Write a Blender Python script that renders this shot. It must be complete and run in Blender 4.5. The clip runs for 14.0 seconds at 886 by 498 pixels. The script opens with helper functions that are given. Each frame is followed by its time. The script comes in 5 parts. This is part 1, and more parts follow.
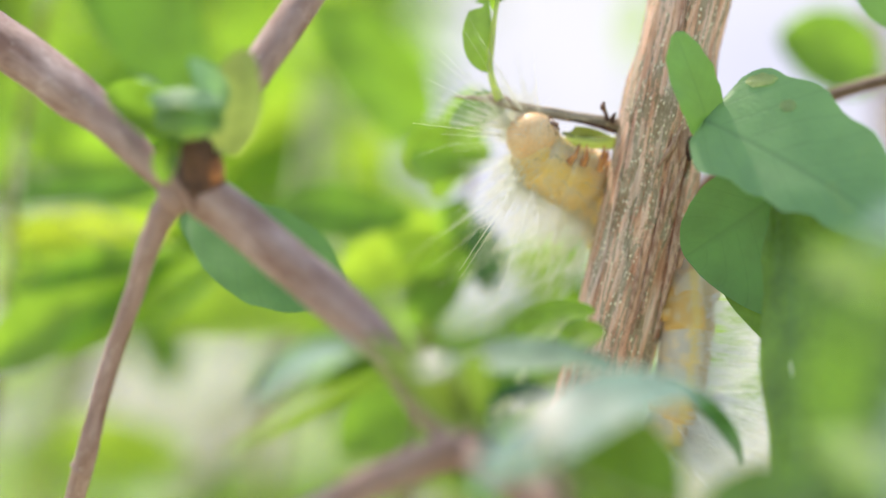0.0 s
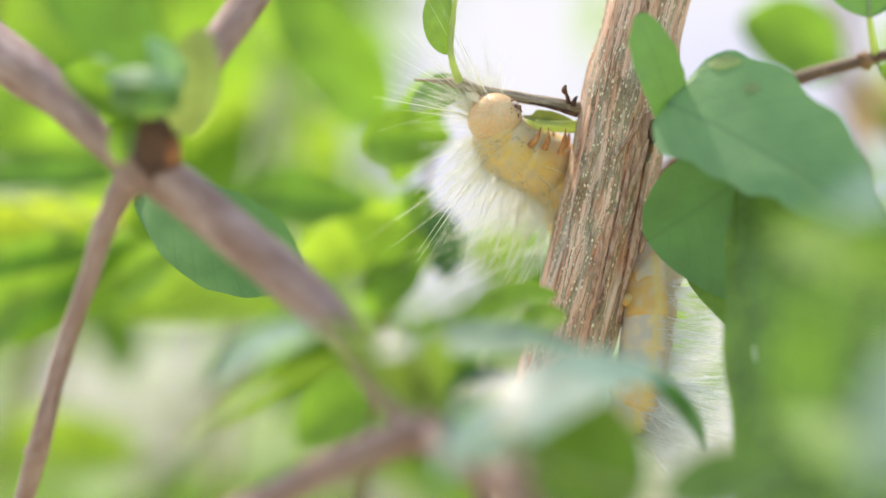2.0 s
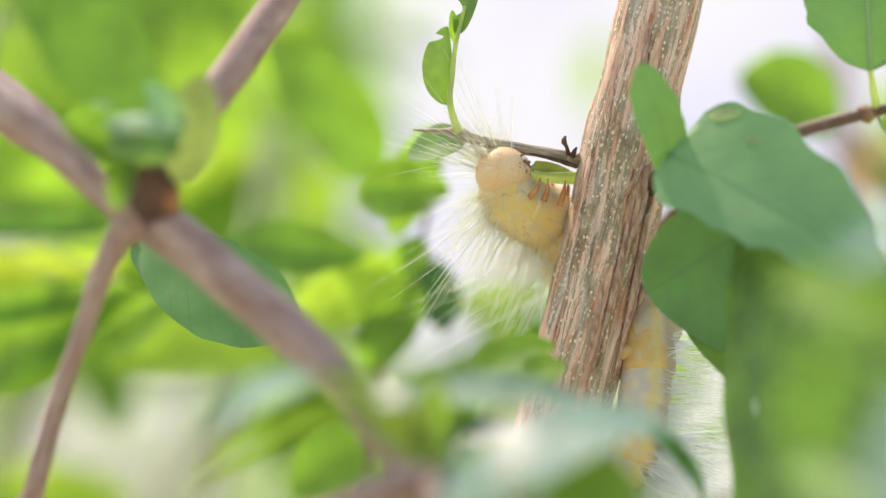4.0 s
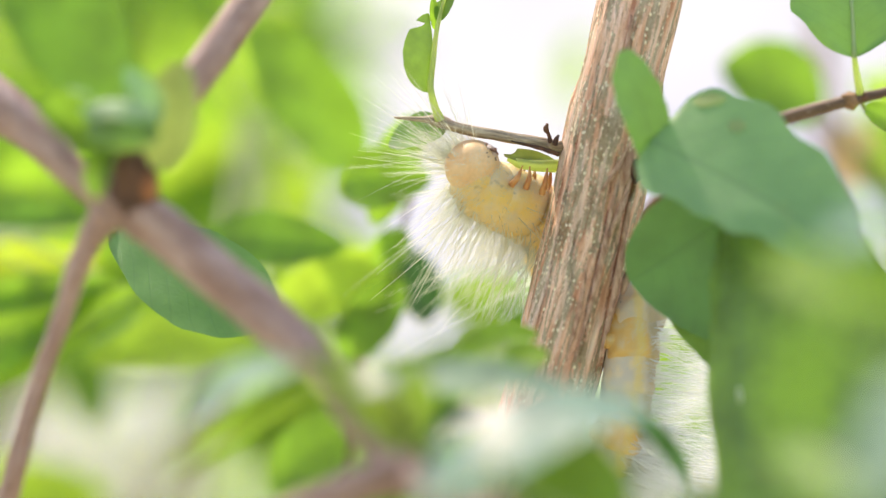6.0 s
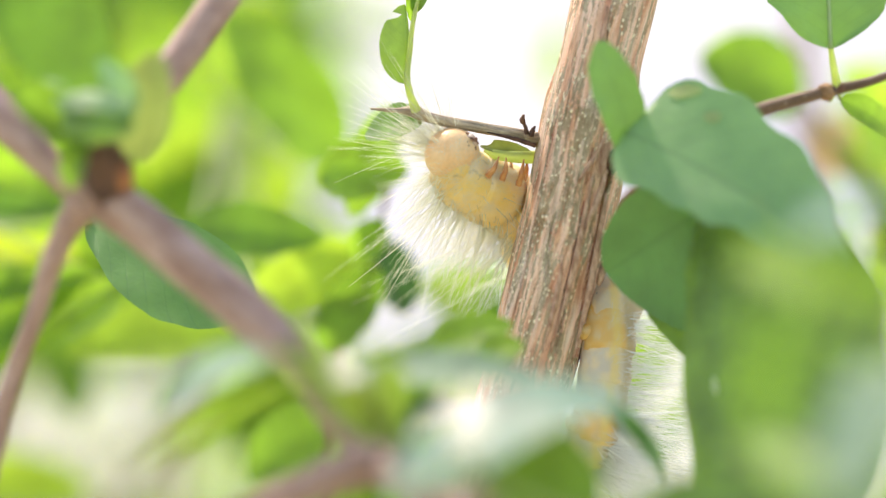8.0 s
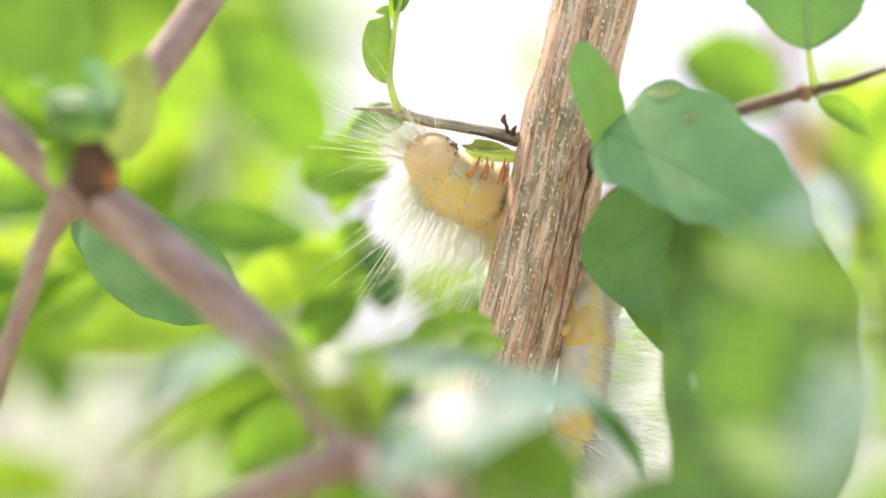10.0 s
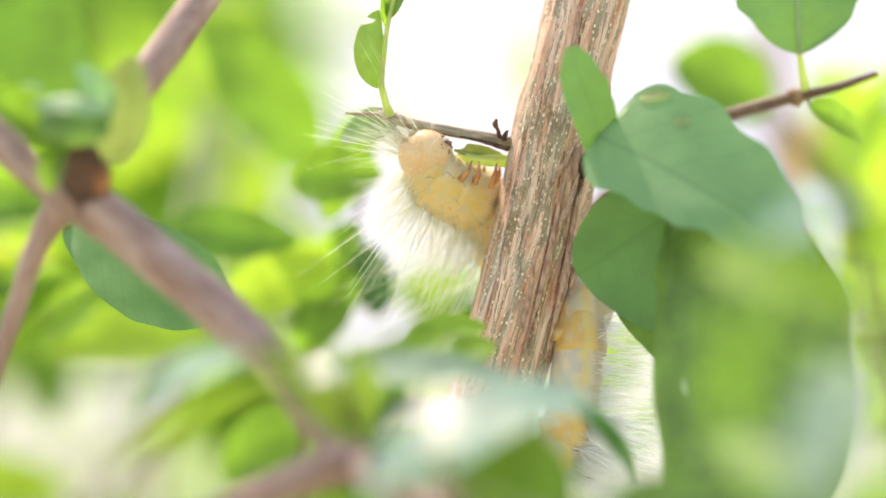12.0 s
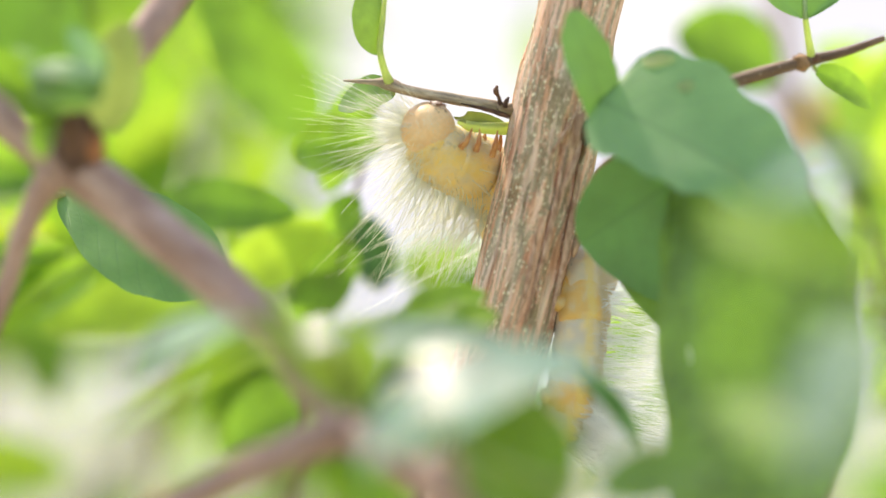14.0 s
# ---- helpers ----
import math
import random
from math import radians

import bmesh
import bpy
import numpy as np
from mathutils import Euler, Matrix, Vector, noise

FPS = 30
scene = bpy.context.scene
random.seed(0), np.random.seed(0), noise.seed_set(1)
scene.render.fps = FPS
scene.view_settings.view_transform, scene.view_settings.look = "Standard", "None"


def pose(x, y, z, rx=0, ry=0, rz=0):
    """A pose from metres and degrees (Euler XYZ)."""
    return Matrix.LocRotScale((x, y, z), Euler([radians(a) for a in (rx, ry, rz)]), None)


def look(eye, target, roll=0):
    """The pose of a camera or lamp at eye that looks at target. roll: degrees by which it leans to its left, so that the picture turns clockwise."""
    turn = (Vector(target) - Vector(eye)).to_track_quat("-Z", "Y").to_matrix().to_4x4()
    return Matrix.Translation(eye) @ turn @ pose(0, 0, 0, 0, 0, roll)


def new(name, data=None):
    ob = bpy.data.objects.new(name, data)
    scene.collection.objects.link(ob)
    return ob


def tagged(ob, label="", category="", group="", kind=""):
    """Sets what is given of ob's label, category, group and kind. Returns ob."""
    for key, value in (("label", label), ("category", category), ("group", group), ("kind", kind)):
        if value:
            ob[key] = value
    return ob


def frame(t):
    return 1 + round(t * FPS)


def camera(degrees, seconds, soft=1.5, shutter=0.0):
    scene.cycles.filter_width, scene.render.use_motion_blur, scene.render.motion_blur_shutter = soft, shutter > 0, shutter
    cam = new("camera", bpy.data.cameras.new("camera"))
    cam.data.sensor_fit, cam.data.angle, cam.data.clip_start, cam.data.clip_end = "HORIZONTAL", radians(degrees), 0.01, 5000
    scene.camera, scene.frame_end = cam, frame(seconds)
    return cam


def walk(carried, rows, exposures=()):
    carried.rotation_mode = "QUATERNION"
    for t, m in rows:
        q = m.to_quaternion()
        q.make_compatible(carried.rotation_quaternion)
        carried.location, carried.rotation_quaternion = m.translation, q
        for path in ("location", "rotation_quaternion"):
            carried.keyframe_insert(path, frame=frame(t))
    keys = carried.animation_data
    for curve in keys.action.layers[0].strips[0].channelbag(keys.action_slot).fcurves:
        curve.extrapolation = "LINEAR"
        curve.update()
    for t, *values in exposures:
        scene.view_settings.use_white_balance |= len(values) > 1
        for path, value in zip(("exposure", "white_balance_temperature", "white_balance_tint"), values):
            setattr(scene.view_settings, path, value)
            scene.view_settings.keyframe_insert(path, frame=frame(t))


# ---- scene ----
MM = 0.001
FIELD = 16.0                       # degrees across the picture
DIST = 391.35                      # mm from the lens to the plane of the main stem
RISE = 6.0                         # degrees by which the lens looks up
LENS = Vector((0, -DIST * MM, 1.2))
UPWARD = Matrix.Translation(LENS) @ pose(0, 0, 0, RISE) @ Matrix.Translation(-LENS)

cam = camera(FIELD, 14.0, soft=1.3, shutter=0.3)
cam.data.dof.use_dof = True
cam.data.dof.focus_distance = 0.395
cam.data.dof.aperture_fstop = 5.6

# seconds, place of the lens, tilt, lean and turn in degrees, before the upward look
PATH = [
    (0, 0.00299, -0.39998, 1.20803, -1.574, -0.493, 1.668),
    (0.5, 0.00323, -0.40019, 1.20599, -1.468, -0.266, 1.098),
    (1, 0.00075, -0.39821, 1.20579, -1.961, -0.433, 0.818),
    (1.5, 0.00147, -0.39850, 1.20519, -1.448, -0.218, 1.014),
    (2, 0.00184, -0.39524, 1.20461, -1.389, -0.358, 0.785),
    (2.5, 0.00150, -0.39502, 1.20253, -1.252, -0.338, 0.761),
    (3, -0.00061, -0.39274, 1.20265, -0.771, -0.382, 0.725),
    (3.5, -0.00040, -0.39284, 1.20305, -0.424, -0.076, 0.606),
    (5.8, 0.00016, -0.38989, 1.20011, 0.104, -0.059, 0.085),
    (6, -0.00040, -0.38940, 1.20015, -0.028, -0.126, 0.094),
    (6.5, 0.00000, -0.39134, 1.20000, 0.000, 0.000, -0.000),
    (7, 0.00148, -0.39081, 1.19979, -0.078, -0.214, -0.083),
    (7.5, 0.00175, -0.38949, 1.20050, -0.191, -0.183, -0.127),
    (7.7, 0.00154, -0.38939, 1.20039, -0.200, -0.127, -0.038),
    (9.8, 0.00320, -0.39374, 1.19916, 0.011, -0.115, -0.064),
    (10, 0.00211, -0.39401, 1.19924, -0.093, -0.027, -0.300),
    (10.5, 0.00261, -0.39397, 1.19924, -0.104, -0.020, -0.617),
    (11, 0.00138, -0.39534, 1.19982, -0.167, 0.030, -0.332),
    (11.5, 0.00177, -0.39483, 1.19840, -0.098, 0.145, -0.340),
    (12, 0.00203, -0.39446, 1.19960, -0.063, -0.060, -0.460),
    (12.5, 0.00351, -0.39411, 1.19983, 0.194, 0.059, -0.866),
    (13, 0.00326, -0.39207, 1.19695, 0.300, -0.184, -0.631),
    (13.5, 0.00316, -0.38949, 1.19645, 0.109, -0.255, -0.314),
    (14, 0.00353, -0.38788, 1.19574, -0.059, -0.355, -0.236),
]

EXPOSURES = [(0, 1.43, 7050, 11), (3.5, 1.40, 7200, 12), (5.8, 1.51, 7400, 13), (12, 1.72, 7550, 13), (13, 1.57, 7600, 12), (14, 1.56, 7500, 11)]
walk(cam, [(t, UPWARD @ Matrix.Translation((x, y, z)) @ pose(0, 0, 0, 90 + tilt, 0, turn) @ pose(0, 0, 0, 0, 0, lean))
           for t, x, y, z, tilt, lean, turn in PATH], EXPOSURES)

# ---- light ----
SUN = Vector((-0.30, 0.38, 0.87)).normalized()    # towards the sun, which stands high in light haze
world = bpy.data.worlds.new("sky")
scene.world = world
world.use_nodes = True
sky = world.node_tree.nodes.new("ShaderNodeTexSky")
sky.sky_type, sky.sun_disc = "NISHITA", False
sky.sun_elevation = math.asin(SUN.z)
sky.sun_rotation = math.atan2(SUN.x, SUN.y)
sky.air_density, sky.dust_density, sky.ozone_density = 1.0, 1.0, 1.0
back = world.node_tree.nodes["Background"]
world.node_tree.links.new(sky.outputs[0], back.inputs[0])
back.inputs[1].default_value = 0.15
lamp = bpy.data.lights.new("sun", "SUN")
lamp.energy, lamp.angle, lamp.color = 2.3, radians(2), (1.0, 0.95, 0.86)
sun = new("sun", lamp)
sun.matrix_basis = look((0, 0, 0), -SUN)
sun.location = (0, 0, 6)


# ---- materials ----
class Nodes:
    """Short names for building a node material."""

    def __init__(self, name):
        self.mat = bpy.data.materials.new(name)
        self.mat.use_nodes = True
        self.tree = self.mat.node_tree
        self.bsdf = self.tree.nodes["Principled BSDF"]
        self.out = self.tree.nodes["Material Output"]

    def node(self, kind, **inputs):
        n = self.tree.nodes.new("ShaderNode" + kind)
        for key, value in inputs.items():
            if isinstance(value, bpy.types.NodeSocket):
                self.tree.links.new(value, n.inputs[key])
            else:
                n.inputs[key].default_value = value
        return n

    def link(self, a, b):
        self.tree.links.new(a, b)

    def coords(self, scale=(1, 1, 1), kind="Object", turn=(0, 0, 0)):
        m = self.node("Mapping", Vector=self.node("TexCoord").outputs[kind], Scale=scale, Rotation=turn)
        return m.outputs[0]

    def noise(self, vector, scale, detail=4.0, rough=0.55):
        return self.node("TexNoise", Vector=vector, Scale=scale, Detail=detail, Roughness=rough).outputs["Fac"]

    def ramp(self, fac, *stops):
        n = self.node("ValToRGB", Fac=fac)
        while len(n.color_ramp.elements) < len(stops):
            n.color_ramp.elements.new(1.0)
        for e, (p, c) in zip(n.color_ramp.elements, stops):
            e.position = p
            e.color = (*c, 1) if not isinstance(c, float) else (c, c, c, 1)
        return n.outputs["Color"]

    def mix(self, fac, a, b, blend="MIX"):
        n = self.tree.nodes.new("ShaderNodeMix")
        n.data_type, n.blend_type = "RGBA", blend
        for socket, value in ((n.inputs[0], fac), (n.inputs[6], a), (n.inputs[7], b)):
            if isinstance(value, bpy.types.NodeSocket):
                self.tree.links.new(value, socket)
            else:
                socket.default_value = value if isinstance(value, float) else (*value, 1)
        return n.outputs[2]

    def math(self, op, a, b=0.0):
        n = self.tree.nodes.new("ShaderNodeMath")
        n.operation = op
        for socket, value in zip(n.inputs, (a, b)):
            if isinstance(value, bpy.types.NodeSocket):
                self.tree.links.new(value, socket)
            else:
                socket.default_value = value
        return n.outputs[0]

    def bump(self, height, strength, distance):
        n = self.node("Bump", Height=height, Strength=strength, Distance=distance)
        self.link(n.outputs[0], self.bsdf.inputs["Normal"])
        return n.outputs[0]

    def set(self, **values):
        for key, value in values.items():
            key = key.replace("_", " ")
            if isinstance(value, bpy.types.NodeSocket):
                self.link(value, self.bsdf.inputs[key])
            else:
                self.bsdf.inputs[key].default_value = value
        return self

    def through_light(self, colour, share):
        """Lets part of the light pass through a thin sheet."""
        t = self.tree.nodes.new("ShaderNodeBsdfTranslucent")
        if isinstance(colour, bpy.types.NodeSocket):
            self.link(colour, t.inputs[0])
        else:
            t.inputs[0].default_value = (*colour, 1)
        m = self.tree.nodes.new("ShaderNodeMixShader")
        if isinstance(share, bpy.types.NodeSocket):
            self.link(share, m.inputs[0])
        else:
            m.inputs[0].default_value = share
        self.link(self.bsdf.outputs[0], m.inputs[1])
        self.link(t.outputs[0], m.inputs[2])
        self.link(m.outputs[0], self.out.inputs[0])


def bark_ridged(name):
    """Old bark: broken pinkish ridges, grey-green furrows full of pale pebbly lenticels, reddish inner strips. UV is in mm round and along the stem."""
    n = Nodes(name)
    uv = n.coords((1, 1, 1), "UV")
    bend = n.node("TexNoise", Vector=n.coords((0.45, 0.16, 1), "UV"), Scale=1.0, Detail=3.0).outputs["Color"]
    bent = n.mix(0.55, uv, bend, "LINEAR_LIGHT")

    def strips(across, along, scale, detail=3, rough=0.5):
        return n.noise(n.node("Mapping", Vector=bent, Scale=(across, along, 1)).outputs[0], scale, detail, rough)

    ridge = strips(1.0, 0.085, 0.95, 4, 0.55)
    tone = n.noise(uv, 0.22, 4)
    fine = n.noise(uv, 4.2, 5, 0.7)
    brown = n.ramp(ridge, (0.34, (0.50, 0.225, 0.125)), (0.46, (0.74, 0.43, 0.275)), (0.58, (0.85, 0.56, 0.40)), (0.70, (0.89, 0.67, 0.51)))
    grey = n.ramp(strips(0.8, 0.10, 0.55), (0.52, 0.0), (0.62, 1.0))
    base = n.mix(n.math("MULTIPLY", grey, 0.5), brown, (0.62, 0.53, 0.42))
    red = n.ramp(strips(1.0, 0.07, 0.42), (0.56, 0.0), (0.63, 1.0))
    base = n.mix(n.math("MULTIPLY", red, 0.6), base, (0.66, 0.31, 0.20))
    # ragged furrows, grey-green, each filled with beads
    rag = n.math("ADD", strips(1.0, 0.075, 0.78, 3, 0.5), n.math("MULTIPLY", n.math("SUBTRACT", n.noise(uv, 1.7, 3, 0.6), 0.5), 0.16))
    furrow = n.ramp(n.math("ABSOLUTE", n.math("SUBTRACT", rag, 0.47)), (0.024, 1.0), (0.056, 0.0))
    moss = n.mix(n.ramp(tone, (0.4, 0.0), (0.62, 1.0)), (0.28, 0.215, 0.12), (0.45, 0.39, 0.26))
    base = n.mix(n.math("MULTIPLY", furrow, 0.85), base, moss)
    beads = n.node("TexVoronoi", Vector=n.node("Mapping", Vector=bent, Scale=(2.2, 1.35, 1)).outputs[0], Scale=1.0, Randomness=0.7)
    size = n.math("ADD", beads.outputs["Distance"], n.math("MULTIPLY", n.math("SUBTRACT", fine, 0.5), 0.22))
    dot = n.math("MULTIPLY", n.ramp(size, (0.25, 1.0), (0.39, 0.0)), n.ramp(n.math("ABSOLUTE", n.math("SUBTRACT", rag, 0.47)), (0.060, 1.0), (0.095, 0.0)))
    dot = n.math("MULTIPLY", dot, n.ramp(n.node("SeparateXYZ", Vector=beads.outputs["Color"]).outputs[0], (0.2, 0.0), (0.3, 1.0)))
    base = n.mix(n.math("MULTIPLY", dot, 0.95), base, (0.95, 0.81, 0.56))
    hair_crack = n.ramp(n.math("ABSOLUTE", n.math("SUBTRACT", strips(1.6, 0.11, 1.25, 4, 0.6), 0.5)), (0.0, 1.0), (0.016, 0.0))
    base = n.mix(n.math("MULTIPLY", hair_crack, 0.6), base, (0.24, 0.11, 0.06))
    base = n.mix(0.22, base, n.ramp(fine, (0.3, 0.4), (0.62, 1.0)), "MULTIPLY")
    n.set(Base_Color=base, Roughness=0.88, Specular_IOR_Level=0.2)
    h = n.math("ADD", n.math("SUBTRACT", n.math("MULTIPLY", ridge, 0.9), n.math("MULTIPLY", furrow, 0.45)), n.math("ADD", n.math("MULTIPLY", fine, 0.4), n.math("MULTIPLY", dot, 0.6)))
    h = n.math("SUBTRACT", h, n.math("MULTIPLY", hair_crack, 0.4))
    n.bump(h, 0.7, 0.0005)
    return n.mat


def bark_smooth(name, dark=(0.25, 0.125, 0.085), light=(0.57, 0.39, 0.32), spots=0.8, streak=0.45):
    """Young bark: smooth mauve-brown skin with scattered pale lenticels."""
    n = Nodes(name)
    uv = n.coords((1, 1, 1), "UV")
    patch = n.noise(n.coords((1, 0.35, 1), "UV"), 0.35, 5, 0.6)
    grain = n.noise(n.coords((1.0, 0.12, 1), "UV"), 3.2, 5, 0.65)
    base = n.ramp(patch, (0.32, dark), (0.55, tuple((a + b) / 2 for a, b in zip(dark, light))), (0.72, light))
    base = n.mix(streak, base, n.ramp(grain, (0.34, 0.25), (0.62, 1.0)), "MULTIPLY")
    dots = n.node("TexVoronoi", Vector=n.coords((1.15, 0.8, 1), "UV"), Scale=0.9, Randomness=1.0)
    near = n.ramp(dots.outputs["Distance"], (0.10, 1.0), (0.20, 0.0))
    base = n.mix(n.math("MULTIPLY", near, spots), base, (0.55, 0.42, 0.33))
    n.set(Base_Color=base, Roughness=0.62, Specular_IOR_Level=0.35)
    n.bump(n.math("ADD", grain, n.math("MULTIPLY", near, 0.8)), 0.55, 0.00025)
    return n.mat


def leaf_skin(name, face, glow, share=0.5, rough=0.42, coat=0.0, blotch=0.0, relief=0.5, shine=0.5, mottle=(0.62, 1.25), rib_tone=1.9):
    """A leaf blade: veins and small unevenness on its own length and width, and light that passes through it."""
    n = Nodes(name)
    uv = n.node("TexCoord").outputs["UV"]
    sep = n.node("SeparateXYZ", Vector=uv)
    across, along = sep.outputs[0], sep.outputs[1]
    side = n.math("ABSOLUTE", across)
    rib = n.ramp(side, (0.0, 1.0), (0.07, 0.0))
    wave = n.math("FRACT", n.math("SUBTRACT", n.math("MULTIPLY", along, 8.0), n.math("MULTIPLY", side, 2.2)))
    vein = n.ramp(n.math("ABSOLUTE", n.math("SUBTRACT", wave, 0.5)), (0.0, 1.0), (0.07, 0.0))
    lines = n.math("MAXIMUM", rib, n.math("MULTIPLY", vein, 0.55))
    spot = n.noise(n.coords((1, 1, 1)), 190.0, 4, 0.6)
    net = n.node("TexVoronoi", Vector=n.coords((1, 1, 1)), Scale=1100.0)
    net.feature = "DISTANCE_TO_EDGE"
    shade = n.ramp(spot, (0.30, mottle[0]), (0.70, mottle[1]))
    hue = n.node("ObjectInfo").outputs["Random"]
    face2 = tuple(c * k for c, k in zip(face, (1.55, 1.22, 0.8)))
    glow2 = tuple(min(1.0, c * k) for c, k in zip(glow, (1.3, 1.12, 0.8)))
    base = n.mix(1.0, n.mix(n.math("MULTIPLY", hue, 0.6), face, face2), shade, "MULTIPLY")
    base = n.mix(n.math("MULTIPLY", lines, 0.16 if rib_tone > 1 else 0.45), base, tuple(min(1, c * rib_tone + (0.05 if rib_tone > 1 else 0)) for c in face))
    pale = n.ramp(n.noise(n.coords((1, 1, 1)), 120.0, 2, 0.5), (0.66, 0.0), (0.70, 1.0))
    if blotch:
        base = n.mix(n.math("MULTIPLY", pale, blotch), base, (0.42, 0.46, 0.10))
    tint = n.mix(1.0, n.mix(n.math("MULTIPLY", hue, 0.6), glow, glow2), shade, "MULTIPLY")
    tint = n.mix(n.math("MULTIPLY", lines, 0.35), tint, tuple(c * 0.55 for c in glow))
    gloss = n.ramp(spot, (0.3, rough * 0.85), (0.7, min(1.0, rough * 1.25)))
    n.set(Base_Color=base, Roughness=gloss, Specular_IOR_Level=shine, Coat_Weight=coat, Coat_Roughness=0.25)
    h = n.math("ADD", n.math("MULTIPLY", lines, -0.3), n.math("ADD", n.math("MULTIPLY", spot, 0.8), n.math("MULTIPLY", net.outputs[0], 0.35)))
    n.bump(h, relief, 0.00025)
    n.through_light(tint, share)
    return n.mat


def plain_skin(name, a, b, scale, rough=0.6, glow=None, share=0.3, bump=0.3, depth=0.0001, stretch=(1, 1, 1)):
    """A small surface of two tones in patches, with fine relief."""
    n = Nodes(name)
    big = n.noise(n.coords(stretch), scale, 4)
    fine = n.noise(n.coords((1, 1, 1)), scale * 9, 4)
    base = n.mix(n.ramp(big, (0.38, 0.0), (0.62, 1.0)), a, b)
    base = n.mix(0.25, base, n.ramp(fine, (0.3, 0.4), (0.7, 1.0)), "MULTIPLY")
    n.set(Base_Color=base, Roughness=rough, Specular_IOR_Level=0.4)
    n.bump(n.math("ADD", big, n.math("MULTIPLY", fine, 0.5)), bump, depth)
    if glow:
        n.through_light(glow, share)
    return n.mat


BARK = bark_ridged("ridged bark")
BARK_YOUNG = bark_smooth("mauve bark")
BARK_TWIG = bark_smooth("brown twig bark", (0.10, 0.052, 0.03), (0.30, 0.19, 0.115), 0.4)
BARK_DEAD = bark_smooth("tan twig bark", (0.22, 0.125, 0.07), (0.70, 0.60, 0.41), 0.2, 0.75)
BARK_NODE = bark_smooth("dark purplish bark", (0.07, 0.03, 0.03), (0.20, 0.105, 0.11), 0.3)
BARK_INNER = plain_skin("reddish inner bark", (0.42, 0.18, 0.11), (0.64, 0.33, 0.21), 500, 0.8, bump=0.8, depth=0.0004)
NODE_SKIN = plain_skin("brown node bark", (0.34, 0.19, 0.09), (0.19, 0.095, 0.045), 700, 0.8, bump=0.8, depth=0.0004)
STUMP = plain_skin("dark stump bark", (0.045, 0.022, 0.016), (0.15, 0.068, 0.036), 420, 0.8, bump=0.8, depth=0.0004)
WOUND = plain_skin("orange wound wood", (0.42, 0.16, 0.055), (0.25, 0.09, 0.035), 500, 0.7, bump=0.6, depth=0.0003)
KNOT_SKIN = plain_skin("pinkish knot bark", (0.74, 0.48, 0.33), (0.40, 0.20, 0.12), 900, 0.8, bump=1.0, depth=0.0006, stretch=(1.6, 1.6, 0.5))
# Sunlit, shaded and full-sun leaves differ because light is put into their colours.
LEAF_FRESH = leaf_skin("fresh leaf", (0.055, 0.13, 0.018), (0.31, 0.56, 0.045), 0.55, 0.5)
LEAF_LIME = leaf_skin("young leaf, sunlight in the colour", (0.09, 0.18, 0.03), (0.42, 0.66, 0.055), 0.62, 0.5)
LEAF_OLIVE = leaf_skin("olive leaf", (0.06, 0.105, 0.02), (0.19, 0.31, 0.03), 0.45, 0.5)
LEAF_SHADE = leaf_skin("leaf, shade in the colour", (0.05, 0.115, 0.018), (0.215, 0.43, 0.035), 0.5, 0.5)
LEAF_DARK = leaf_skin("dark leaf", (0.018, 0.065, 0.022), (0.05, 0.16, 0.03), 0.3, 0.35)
LEAF_MAIN = leaf_skin("blue-green leaf", (0.142, 0.262, 0.108), (0.27, 0.52, 0.14), 0.36, 0.45, 0.15, 0.12, mottle=(0.93, 1.09), rib_tone=0.6)
# Dimmer copy of the blue-green leaf, with shade put into its colours.
LEAF_DIMMED = leaf_skin("dimmed blue-green leaf", (0.082, 0.198, 0.052), (0.18, 0.42, 0.06), 0.2, 0.42, 0.15, 0.4, mottle=(0.85, 1.12), rib_tone=0.7)
LEAF_BROAD = leaf_skin("broad green leaf", (0.075, 0.15, 0.04), (0.225, 0.42, 0.04), 0.36, 0.42, 0.1)
# The sky's bluish sheen on these leaves is put into the base colour.
LEAF_BLUE = leaf_skin("pale leaf, sky sheen in the colour", (0.175, 0.27, 0.205), (0.18, 0.34, 0.20), 0.15, 0.60, shine=0.25)
# For small leaves added and tilted to mirror the sun as glints.
LEAF_GLINT = leaf_skin("small leaf added for glints", (0.15, 0.18, 0.18), (0.2, 0.3, 0.2), 0.1, 0.15, relief=0.06, shine=0.0085)
# tints those glints pinkish violet
LEAF_GLINT.node_tree.nodes["Principled BSDF"].inputs["Specular Tint"].default_value = (0.84, 0.62, 1.0, 1)
LEAF_CURL = leaf_skin("curled young leaf", (0.075, 0.17, 0.05), (0.28, 0.50, 0.05), 0.45, 0.40, 0.25)
# Lightened: the pale sheen on top of the leaves is part of this colour.
LEAF_TUFT = leaf_skin("curled young leaf, sheen in the colour", (0.19, 0.32, 0.16), (0.26, 0.48, 0.12), 0.25, 0.65, 0.0)
LEAF_DRY = leaf_skin("dry beige leaf", (0.30, 0.22, 0.12), (0.50, 0.38, 0.20), 0.4, 0.6)
LEAF_PALE = leaf_skin("pale olive young leaf", (0.13, 0.18, 0.065), (0.29, 0.385, 0.085), 0.45, 0.45)
PETIOLE = plain_skin("leaf stalk", (0.32, 0.38, 0.14), (0.40, 0.45, 0.19), 300, 0.5, (0.40, 0.52, 0.12), 0.35)
PETIOLE_PALE = plain_skin("pale leaf stalk", (0.46, 0.52, 0.20), (0.56, 0.60, 0.27), 300, 0.5, (0.75, 0.85, 0.28), 0.55)
PALE = leaf_skin("pale leaf blemish", (0.27, 0.37, 0.15), (0.40, 0.58, 0.16), 0.35, 0.5)
